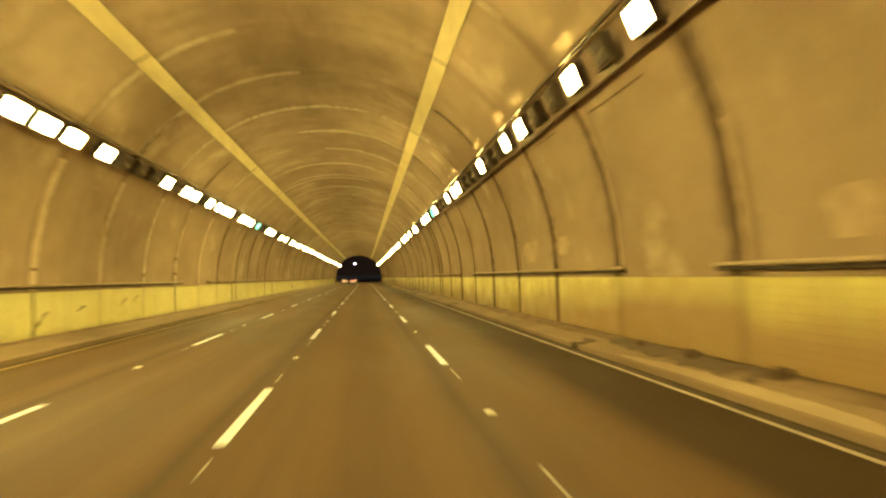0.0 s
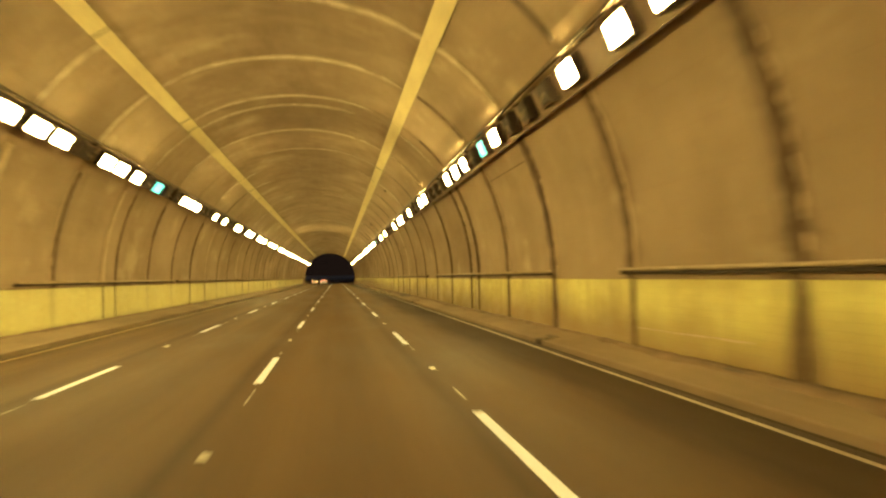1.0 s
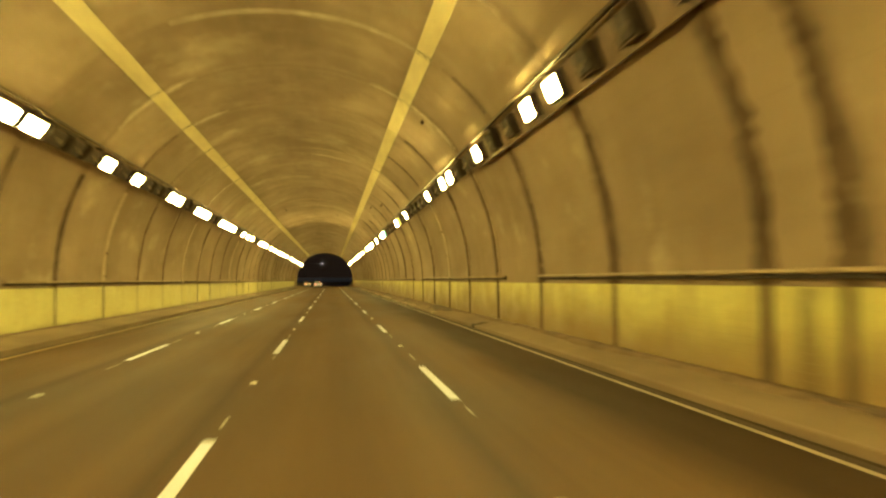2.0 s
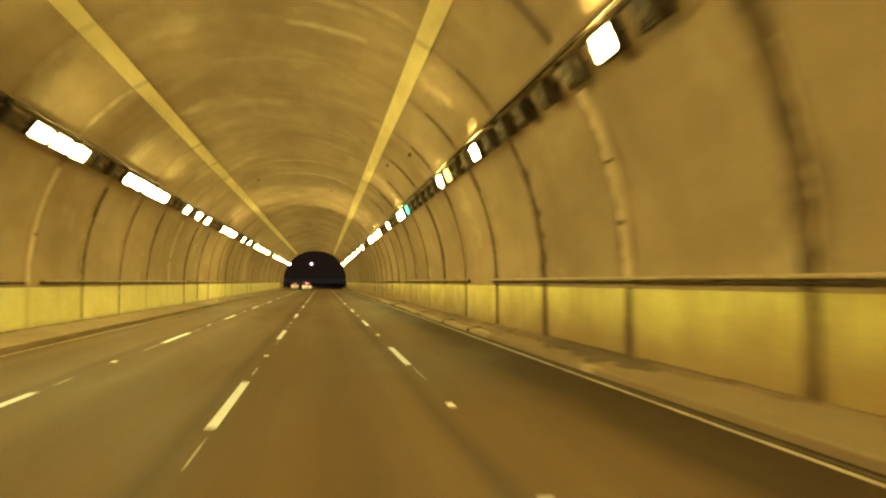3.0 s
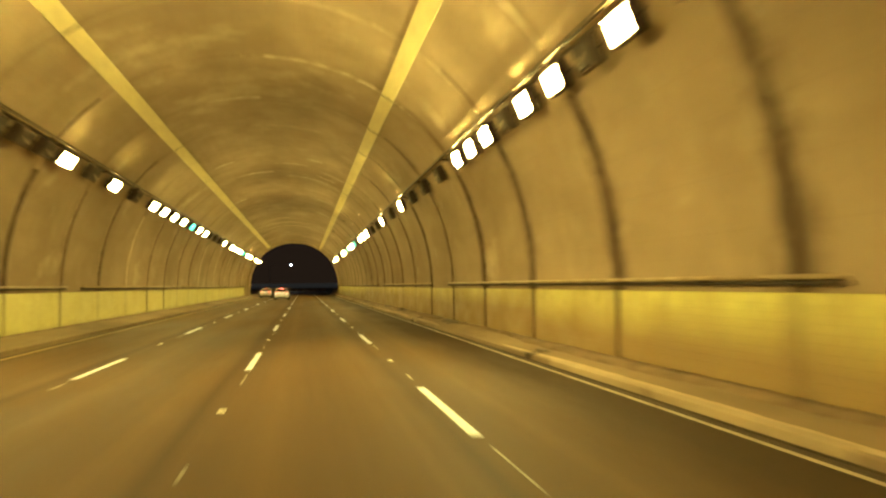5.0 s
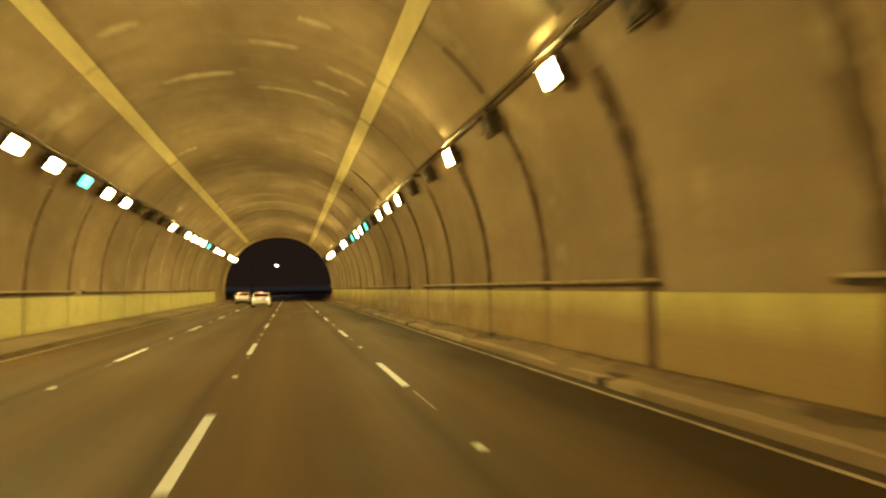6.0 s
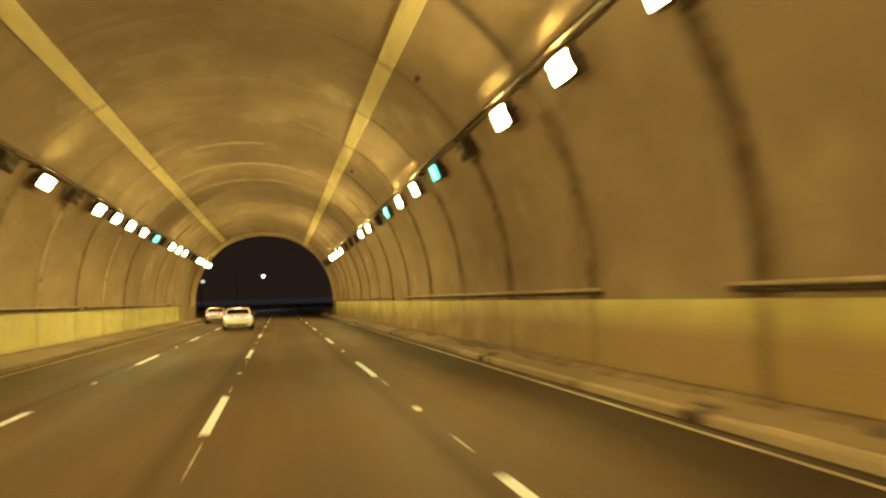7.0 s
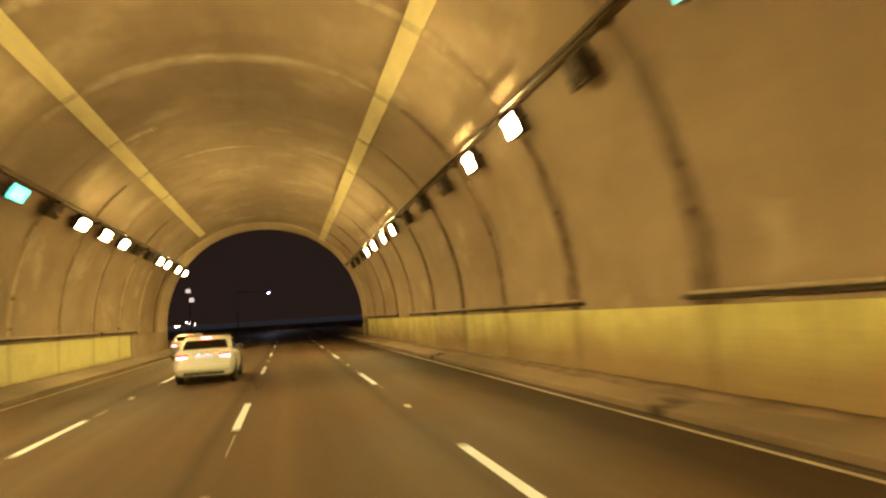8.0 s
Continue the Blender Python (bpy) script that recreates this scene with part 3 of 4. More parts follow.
def build_sealant():
    rnd = random.Random(33)
    for y in [j for j in JOINTS if -10 < j < PORTAL - 2.5]:
        spans = [(0.30, 0.66, 0.0), (0.40, 0.72, 0.34)] if 206 < y < 212 else [(0.27, 0.74, 0.0)] if 202 < y < 204 else [(0.34, 0.62, 0.0)] if 112 < y < 115 else []
        for _ in range(rnd.choice((2, 2, 3, 3) if y < 66 else (0, 1, 1, 2) if y < 150 else (0, 0, 1))):
            c = rnd.uniform(0.22, 0.78)
            h = rnd.uniform(0.04, 0.16)
            spans.append((max(0.205, c - h), min(0.80, c + h), rnd.uniform(-0.12, 0.12)))
        for a, b, off in spans:
            bm = bmesh.new()
            arc_strip(bm, y + off, a, b, rnd.uniform(0.14, 0.30), 0.012, 22, 0.03, rnd, True, skew(y, LEFT), 0.4)
            part("sealant_bead", bm, SEALANT if y < 66 or 202 < y < 212 or rnd.random() < 0.3 else SEALANT_OLD, VAULT, "pale sealant smeared over a ceiling joint", True)
        for right in (True, False):
            if rnd.random() < (0.55 if right else 0.25):
                bm = bmesh.new()
                u = arch_u(6.15, right)
                v = arch_u(rnd.uniform(6.9, 7.7), right)
                arc_strip(bm, y, u, v, 0.15, 0.02, 8, 0.012, rnd, False, skew(y, LEFT))
                part("joint_cover", bm, CLAMP if rnd.random() < 0.5 else CHANNEL, VAULT, "dark cover strip over a ceiling joint", True)


build_sealant()


# ---- cream panel strips along the ceiling ----
def build_strips():
    for name, x, right in (("ceiling_strip_right", 3.785, True), ("ceiling_strip_left", -4.325, False)):
        ob = thing(name, "long strip of cream enamel panels along the ceiling", "ceiling strip", "ceiling strips")
        u = min((i / 4000 for i in range(4001)), key=lambda q: abs(arch(q)[0] - x))
        (xa, za), (xb, zb) = arch(u - 0.003), arch(u + 0.003)
        height, slope = arch(u)[1], math.degrees(math.atan2(zb - za, xa - xb))
        rnd = random.Random(8 if right else 9)
        for a, b in zip(JOINTS, JOINTS[1:]):
            if b < -30 or b > end_y(x) - 0.5:
                continue
            a1, b1 = a, b
            bm = bmesh.new()
            m = pose(x, 0, height - 0.040 + rnd.uniform(-0.005, 0.005), 0, slope, 0)
            box(bm, -0.235, 0.235, a1 + 0.01, b1 - 0.01, -0.03, 0.03, 0.008, m)
            part("panel", bm, STRIP, ob)
            if rnd.random() < 0.55:
                bm = bmesh.new()
                box(bm, -0.25, 0.25, a1 - 0.05, a1 + 0.05, -0.036, 0.06, 0.0, m)
                part("seam", bm, STRIP_SEAM, ob)
            for t in (0.25, 0.75):
                bm = bmesh.new()
                y = a1 + (b1 - a1) * t
                box(bm, -0.03, 0.03, y - 0.03, y + 0.03, 0.02, 0.06, 0.0, m)
                part("hanger", bm, DARK_STEEL, ob)


build_strips()


# ---- hand pipes over the tile dado ----
def build_rails():
    for right in (True, False):
        s = 1 if right else -1
        x = (RIGHT if right else LEFT) - s * 0.10
        ends = (-27.0, -1.1, 3.4, 26.8, 32.0, 56.2, 60.7, 85.4, 89.9, 114.1, 118.4, 142.6, 147.0, 170.0, 174.5, 198.2, 202.6, 226.4, 230.8, PORTAL - 1.5)
        if not right:
            ends = (-27.0, 5.6, 5.8, 28.6, 35.4, 57.6, 58.6, 85.0, 86.5, 113.9, 115.2, 142.4, 144.6, 170.2, 171.6, 198.0, 199.2, 226.0, 227.0, 236.0)
        for y0, y1 in zip(ends[::2], ends[1::2]):
            ob = thing("hand_pipe", "beige painted pipe bracketed along the wall above the tiles", "pipe rail", "hand pipes", (x, y0, 1.735))
            bm = bmesh.new()
            rod(bm, (0, 0, 0), (0, y1 - y0, 0), 0.031, 12)
            part("pipe", bm, RAILPAINT, ob, smooth=True)
            # dark strip for the shadow beneath the pipe, back to the wall
            bm = bmesh.new()
            box(bm, *sorted((s * 0.0, s * 0.10)), 0.02, y1 - y0 - 0.02, -0.10, -0.045, 0.01)
            part("under_channel", bm, DARK_STEEL, ob)
            n = int((y1 - y0) / 2.9)
            for k in range(n + 1):
                y = 0.15 + (y1 - y0 - 0.3) * k / n
                bm = bmesh.new()
                box(bm, *sorted((-s * 0.02, s * 0.12)), y - 0.03, y + 0.03, -0.07, 0.03, 0.006)
                part("bracket", bm, DARK_STEEL, ob)


build_rails()


# ---- lamps ----
SLOT = 1.87
RIGHT_LIT = "-24.4 -20.4 -14.5 -8.6 -5.2 -1.5 2.4 7.6 9.8 14.7 21.5 23.3 26.0 33.0 38.3 40.25 42.4 50.4 52.4 58.7 64.4 66.3 71.2 82.0 88.9 103.4 105.2 113.1 121.5 124.7 126.7 130.3 132.2 134.1 148.5 157.8 169.15 172.8 176.5 187.6 191.3 202.6 206.5 221.8 225.3 229.4 233.1"
RIGHT_TEAL = "34.9 100.8 183.9 195.1"
RIGHT_AMBER = "87.1"
# entries below 5 are unseen, packed closer to brighten the right wall
LEFT_LIT = "-24 -20 -16 -12 -10 -8 -6 -4.1 -2.2 -0.3 1.6 3.6 5.7 7.5 9.4 12.1 19.7 23.1 25.0 28.5 30.9 32.9 34.7 39.1 40.9 43.2 52.8 54.6 56.4 63.2 67.4 74.2 76.0 81.7 83.4 85.1 91.6 93.3 95.0 96.7 98.4 105.0 109.2 113.0 121.7 123.7 125.5 127.3 129.1 137.0 143.4 151.7 154.8 158.0 161.6 169.2 172.8 187.3 194.9 198.5 202.0 205.9 217.5 221.3 225.0 235.7 238.6 243.5 247.4"
LEFT_TEAL = "46.7 165.5 210.3"


def lamp_plan(lit, teal, amber):
    """Places of the lamps that burn, and of dead ones at the usual spacing between them."""
    plan = sorted([(float(v), "lit") for v in lit.split()] + [(float(v), "teal") for v in teal.split()] + [(float(v), "amber") for v in amber.split()])
    for (a, _), (b, _) in list(zip(plan, plan[1:] + [(PORTAL - 3.5, "")])):
        n = max(1, round((b - a) / (SLOT if a < 134 else 2 * SLOT)))
        plan += [(a + (b - a) * k / n, "off") for k in range(1, n)]
    return sorted(plan)


def make_lamp(name, lens, label, right):
    """A boxy tunnel lamp hung from the tray; its origin lies on the tray's line, the lens looks across and down."""
    s = 1 if right else -1
    ob = thing(name, label, "tunnel lamp", "tunnel lamps")
    tilt = pose(0, 0, 0, 0, s * (68 if right else 54), 0)
    half = 0.35 if right else 0.60
    bm = bmesh.new()
    box(bm, -0.25, 0.25, -half, half, -0.06, 0.11, 0.03, tilt)
    box(bm, *sorted((s * 0.222, s * 0.25)), -half, half, -0.10, 0.0, 0.0, tilt)
    housing = part("housing", bm, HOUSING, ob)
    bm = bmesh.new()
    box(bm, -0.21, 0.21, 0.06 - half, half - 0.06, -0.125, -0.04, 0.03, tilt)
    part("lens", bm, lens, ob)
    for y in (-0.25, 0.25):
        bm = bmesh.new()
        rod(bm, (s * 0.1, y, 0.05), (s * 0.5, y, 0.40), 0.02, 6)
        part("bracket", bm, DARK_STEEL, ob)
    for y in (-0.30, 0.30) if lens is LENS_OFF else ():
        bm = bmesh.new()
        rod(bm, (-s * 0.02, y, 0.34), (-s * 0.16, y * 0.35, -0.22), 0.017, 6)
        part("strut", bm, STRUT, ob)
    for y in (-half - 0.015, half - 0.015):
        bm = bmesh.new()
        box(bm, -0.26, 0.26, y, y + 0.03, -0.08, 0.12, 0.0, tilt)
        part("end_cap", bm, DARK_STEEL, housing)
    return ob


def build_lamps():
    for right, plan in ((True, lamp_plan(RIGHT_LIT, RIGHT_TEAL, RIGHT_AMBER)), (False, lamp_plan(LEFT_LIT, LEFT_TEAL, ""))):
        x, z = (5.70, 5.44) if right else (-6.14, 5.68)
        s = 1 if right else -1
        protos = {
            "lit": make_lamp("tunnel_lamp", LENS_ON[right], "lit boxy tunnel lamp with glaring warm lens", right),
            "teal": make_lamp("tunnel_lamp", LENS_TEAL, "tunnel lamp glowing teal, hung from the tray", right),
            "amber": make_lamp("tunnel_lamp", LENS_AMBER, "failing tunnel lamp glowing amber, hung from the tray", right) if right else None,
            "off": make_lamp("tunnel_lamp", LENS_OFF, "dead dark tunnel lamp, hung from the tray", right),
        }
        used = set()
        for y, kind in plan:
            m = pose(x, y, z)
            if kind not in used:
                protos[kind].matrix_basis = m
                used.add(kind)
            else:
                copy_thing(protos[kind], m)
        # cable tray above the lamps
        tray = thing("cable_tray", "sooty steel cable tray with conduits above the lamps", "cable tray", "cable trays", (x, 0, z))
        for dx in (-0.23, 0.02):
            bm = bmesh.new()
            box(bm, *sorted((s * dx, s * (dx + 0.025))), -26, end_y(x) + 0.3, 0.33, 0.40, 0.0)
            part("rail", bm, RAIL_STEEL, tray)
        if right:
            # backing sheet and lower rail behind the lamps of the inner stretch
            tilt = pose(0, 0, 0, 0, 68, 0)
            bm = bmesh.new()
            box(bm, -0.34, 0.36, -26, 59.9, 0.135, 0.15, 0.0, tilt)
            part("backing_sheet", bm, SHEET, tray, "sooty brown sheet behind the lamps")
            bm = bmesh.new()
            box(bm, 0.33, 0.37, -26, 60.0, 0.06, 0.16, 0.0, tilt)
            part("lower_rail", bm, SHEET, tray)
        for y in np.arange(-25.5, end_y(x), 2 * SLOT):
            bm = bmesh.new()
            box(bm, *sorted((s * -0.21, s * 0.03)), y - 0.03, y + 0.03, 0.335, 0.36, 0.0)
            part("rung", bm, RAIL_STEEL, tray)
        bm = bmesh.new()
        rod(bm, (s * -0.12, -26, 0.40), (s * -0.12, end_y(x) + 0.3, 0.40), 0.03, 8)
        part("conduit", bm, DARK_STEEL, tray, smooth=True)
        for y in [j for j in JOINTS if -25 < j < PORTAL - 2.5]:
            bm = bmesh.new()
            box(bm, *sorted((s * -0.18, s * 0.30)), y - 0.04, y + 0.04, 0.25, 0.33, 0.01)
            part("arm", bm, DARK_STEEL, tray)


build_lamps()


def build_conduit():
    """Thin dark conduit clipped to the wall below the lamps."""
    conduit = thing("wall_conduit", "thin dark conduit clipped to the wall below the lamps", "conduit")
    for y0, y1, z in ((0.1, 3.2, 4.93), (6.0, 8.6, 5.03), (32.4, 37.3, 4.69)):
        x, h = arch(arch_u(z), 0.02)
        bm = bmesh.new()
        rod(bm, (x, y0, h), (x, y1, h + 0.02), 0.013, 8)
        part("tube", bm, CHANNEL_DRY, conduit, smooth=True)


build_conduit()


# ---- silt and rubbish on the walkways ----
def walk_z(x):
    """Height of the right walkway, which rises towards the wall."""
    return KERB_Z + (WALK_Z + 0.03 - KERB_Z) * (x - KERB_R - 0.05) / (RIGHT + 0.05 - KERB_R)


def mound(name, x0, x1, y0, y1, height, seed, label):
    """A low ragged heap on the right walkway against the wall."""
    rnd = random.Random(seed)
    bm = bmesh.new()
    n, k = max(8, int((y1 - y0) / 0.22)), 6
    rows = []
    for i in range(n + 1):
        t = i / n
        body = math.sin(math.pi * t) ** 0.6
        inner = x1 - (x1 - x0) * (0.25 + 0.75 * body) * rnd.uniform(0.45, 1.1)
        row = []
        for j in range(k + 1):
            f = j / k
            h = 0.45 * height * body * f ** 0.8 * rnd.uniform(0.5, 1.2)
            x = inner + (x1 - inner) * f
            row.append((x, y0 + (y1 - y0) * t + rnd.uniform(-0.04, 0.04), walk_z(x) + 0.01 + (h if j else -0.02)))
        row += [(x1, row[-1][1], walk_z(x1) - 0.03), (inner, row[0][1], walk_z(inner) - 0.04)]
        rows.append(row)
    sweep(bm, rows)
    bmesh.ops.recalc_face_normals(bm, faces=bm.faces)
    tagged(part(name, bm, DEBRIS, smooth=True), label, "silt mound", "silt mounds")


def build_debris():
    heaps = ((6.30, -3.9, 4.2, 0.10), (6.72, 19.0, 24.2, 0.06), (6.76, 40.5, 46.0, 0.05), (6.22, 71.4, 79.6, 0.09), (6.45, 90.0, 96.5, 0.08), (6.6, 113.2, 115.6, 0.10), (6.4, 140.0, 143.5, 0.07), (6.35, 155.5, 159.5, 0.09), (6.5, 164, 168, 0.06), (6.4, 181.0, 187.0, 0.07), (6.6, 190.5, 193.0, 0.05))
    for k, (x, y0, y1, h) in enumerate(heaps):
        mound("silt_mound", x, RIGHT - 0.03, y0, y1, h, 40 + k, "dark wet silt heaped against the tiled wall")
    # a dirt fringe along the foot of the tiles
    for name, wall, s, seed in (("dirt_fringe_right", RIGHT, 1, 3), ("dirt_fringe_left", LEFT, -1, 4)):
        rnd = random.Random(seed)
        bm = bmesh.new()
        rows = []
        w = 0.3
        for y in np.arange(-28, end_y(wall) - 1, 0.45):
            w = min(0.34, max(0.05, w + rnd.uniform(-0.07, 0.07)))
            e = w if s > 0 else w * 0.5
            h = 0.03 * rnd.uniform(0.3, 1.1)
            x = wall - s * 0.004
            rows.append([(x, y, WALK_Z - 0.1), (x, y, WALK_Z + 0.034 + h), (x - s * e * 0.4, y, WALK_Z + 0.02 - e * 0.06 + h * 0.5), (x - s * e, y, WALK_Z + 0.02 - e * 0.16), (x - s * e, y, WALK_Z - 0.1)])
        sweep(bm, rows)
        bmesh.ops.recalc_face_normals(bm, faces=bm.faces)
        tagged(part(name, bm, FRINGE, smooth=True), "fringe of dark road dirt along the foot of the wall", "dirt", kind="stuff")
    # gutters between edge lines and kerbs
    for name, x0, x1 in (("gutter_right", 5.91, 6.03), ("gutter_left", -6.26, -6.12)):
        bm = bmesh.new()
        box(bm, x0, x1, START, PORTAL + 18, 0, 0.004)
        if x0 > 0:
            box(bm, 6.006, 6.03, START, PORTAL, 0.0, 0.03)
        tagged(part(name, bm, GUTTER), "dark gutter strip at the kerb", "gutter", kind="structure")
    # kerb drains
    for y in (-9.0, 4.3, 30.2, 62.0, 85.4, 91.0, 99.5, 113.9, 128.0, 147.4, 169.7, 180.5, 197.7, 216.0):
        ob = thing("kerb_drain", "dark rusty drain mouth in the kerb", "drain", "kerb drains", (KERB_R, y, 0))
        bm = bmesh.new()
        box(bm, -0.048, 0.10, -0.24, 0.24, 0.02, KERB_Z + 0.04, 0.012)
        part("frame", bm, CLAMP, ob)
        # silted channel cut across the walkway behind the mouth
        bm = bmesh.new()
        box(bm, 0.10, 0.34, -0.07, 0.07, KERB_Z - 0.03, KERB_Z + 0.062, 0.01)
        box(bm, 0.30, 0.46, -0.05, 0.55, KERB_Z - 0.03, KERB_Z + 0.085, 0.01)
        part("silt_channel", bm, DEBRIS, ob, "dark silt lying in the drain channel")
        for k in range(4):
            bm = bmesh.new()
            box(bm, -0.055, -0.048, -0.20 + k * 0.11, -0.13 + k * 0.11, 0.03, KERB_Z)
            part("slot", bm, DARK_STEEL, ob)
    # pale scuffs of paint on the kerb top
    rnd = random.Random(77)
    for y, length in ((73.0, 0.7), (82.3, 2.9), (85.5, 3.3), (88.95, 5.6), (94.7, 5.6), (100.45, 5.6), (106.2, 5.6), (117.2, 4.4), (121.8, 4.6), (146.0, 1.9), (158.4, 5.7), (164.9, 4.4), (170.2, 3.4), (174.2, 5.2), (180.0, 3.1)):
        bm = bmesh.new()
        box(bm, KERB_R - 0.036, KERB_R + 0.16, y, y + length, 0.03, KERB_Z + 0.036, 0.012)
        tagged(part("kerb_patch", bm, KERBSTONE), "pale mortar patch on the kerb edge", "kerb patch", "kerb patches")
    # broad mortar slabs on the walkway behind the kerb
    for y0, y1, x1 in ((-7.0, 1.6, 6.42), (82.5, 86.2, 6.30), (88.0, 91.5, 6.26), (105.0, 113.5, 6.30), (114.4, 131.0, 6.28), (141.0, 149.5, 6.34), (150.2, 158.2, 6.36), (158.4, 164.2, 6.32), (164.9, 169.4, 6.26), (170.1, 188.0, 6.17)):
        bm = bmesh.new()
        rows = []
        for y in np.arange(y0, y1, 0.25):
            body = min(1.0, 3 * (y - y0) / (y1 - y0) + 0.3, 3 * (y1 - y) / (y1 - y0) + 0.2)
            a, b = KERB_R + 0.06, KERB_R + 0.08 + (x1 - KERB_R - 0.08) * body * rnd.uniform(0.75, 1.05)
            rows.append([(a, y, walk_z(a) - 0.05), (a, y, walk_z(a) + 0.022), (b, y, walk_z(b) + 0.016), (b + 0.02, y, walk_z(b) - 0.05)])
        sweep(bm, rows)
        bmesh.ops.recalc_face_normals(bm, faces=bm.faces)
        tagged(part("mortar_slab", bm, MORTAR if 0 < y0 < 135 or 155 < y0 < 170 else KERBSTONE), "pale mortar slab spread behind the kerb", "kerb patch", "kerb patches")
    # mortar patches on the wall and vault
    for y, z, w, h in ((8.5, 2.40, 1.5, 0.5), (12.8, 2.35, 2.6, 0.65), (17.9, 2.25, 1.4, 0.4), (-4.5, 2.28, 1.2, 0.6), (101.6, 2.2, 1.2, 0.55), (106.3, 2.75, 0.22, 0.45)):
        bm = bmesh.new()
        rows = []
        for i in range(13):
            u = arch_u(z - h / 2 + h * i / 12)
            bulge = 0.55 + 0.45 * math.sin(math.pi * (i + 0.7) / 13.4)
            a, b = y - w / 2 * bulge * rnd.uniform(0.68, 1.0), y + w / 2 * bulge * rnd.uniform(0.68, 1.0)
            (xa, za), (xb, zb) = arch(u, -0.03), arch(u, 0.008)
            rows.append([(xa, a, za), (xb, a, zb), (xb, b, zb), (xa, b, za)])
        sweep(bm, rows)
        bmesh.ops.recalc_face_normals(bm, faces=bm.faces)
        part("mortar_patch", bm, PLASTER, VAULT, "pale mortar patch on the concrete")
    for y, u, half, w in ((162.4, 0.561, 0.05, 0.5), (162.0, 0.378, 0.03, 0.35), (156.5, 0.622, 0.025, 0.4), (156.1, 0.412, 0.02, 0.35), (158.8, 0.459, 0.03, 0.3), (164.2, 0.428, 0.06, 0.28), (174.2, 0.643, 0.022, 0.5), (159.8, 0.361, 0.03, 0.3), (175.1, 0.37, 0.05, 0.2), (204.9, 0.68, 0.03, 0.2), (202.1, 0.351, 0.03, 0.2), (214.8, 0.64, 0.025, 0.25), (220.2, 0.551, 0.06, 0.2), (81.7, 0.428, 0.05, 0.2), (78.7, 0.353, 0.05, 0.16)):
        bm = bmesh.new()
        arc_strip(bm, y, u - half, u + half, w, 0.006, 12, 0.04, rnd, True, vary=0.35)
        part("mortar_patch", bm, SEALANT, VAULT, "pale mortar patch on the concrete", True)
    # rusty drips and bolts on the vault
    for y, z, right in ((114.0, 8.5, False), (121.5, 8.6, True), (63.0, 7.2, True), (92.0, 6.9, True), (98.0, 7.3, True), (180.0, 7.2, True), (196.0, 7.4, True)):
        u = arch_u(z, right)
        x0, z0 = arch(u, 0.0)
        bm = bmesh.new()
        rod(bm, (x0, y, z0 + 0.03), (x0 * 0.985, y, z0 - 0.09), 0.09, 8, 0.03)
        part("anchor_bolt", bm, CLAMP, VAULT, "rusty anchor stub in the ceiling")


build_debris()


def build_cracks():
    """Dark ragged cracks across the near tiles of the far wall."""
    rnd = random.Random(58)
    for y, z, rise, steps in ((10.3, 0.35, 0.09, 9), (10.45, 0.34, 0.17, 5), (18.6, 0.95, 0.05, 5), (20.3, 1.0, 0.06, 5), (14.0, 0.9, 0.04, 4)):
        bm = bmesh.new()
        rows = []
        for k in range(steps):
            w = rnd.uniform(0.012, 0.03)
            rows.append([(LEFT - 0.002, y, z - w), (LEFT + 0.003, y, z - w), (LEFT + 0.003, y, z + w), (LEFT - 0.002, y, z + w)])
            y, z = y + rnd.uniform(0.1, 0.34), z + rise * rnd.uniform(0.3, 1.5)
        sweep(bm, rows)
        bmesh.ops.recalc_face_normals(bm, faces=bm.faces)
        part("crack", bm, STRIP_SEAM, bpy.data.objects["wall_left"], "dark ragged crack in the tiles")


build_cracks()


def build_scrape():
    """A long pale scrape along the grimy tiles."""
    rnd = random.Random(64)
    bm = bmesh.new()
    rows = []
    for k in range(16):
        y, z = 21.96 + 0.280 * k, 0.671 + -0.0025 * k + rnd.uniform(-0.008, 0.008)
        w = rnd.uniform(0.006, 0.016)
        rows.append([(RIGHT + 0.002, y, z - w), (RIGHT - 0.003, y, z - w), (RIGHT - 0.003, y, z + w), (RIGHT + 0.002, y, z + w)])
    sweep(bm, rows)
    bmesh.ops.recalc_face_normals(bm, faces=bm.faces)
    part("scrape", bm, SEALANT, bpy.data.objects["wall_right"], "pale scrape along the tiles")


build_scrape()


def build_litter():
    bm = bmesh.new()
    box(bm, -7.16, -7.06, 125.3, 126.6, WALK_Z - 0.06, WALK_Z + 0.03, 0.01)
    tagged(part("plank", bm, SEALANT), "pale loose plank lying on the walkway", "plank")
    rnd = random.Random(91)
    for y, r in ((2.1, 0.10), (-0.3, 0.13), (-3.1, 0.15), (114.8, 0.10), (157.4, 0.11)):
        bm = bmesh.new()
        bmesh.ops.create_icosphere(bm, subdivisions=2, radius=r)
        for v in bm.verts:
            v.co *= rnd.uniform(0.72, 1.12)
            v.co.z *= 0.75
        ob = part("rock", bm, DEBRIS)
        ob.location = (6.74, y, walk_z(6.74) + 0.55 * r)
        tagged(ob, "dark muddy lump of rock on the walkway", "rock", "rocks")


build_litter()

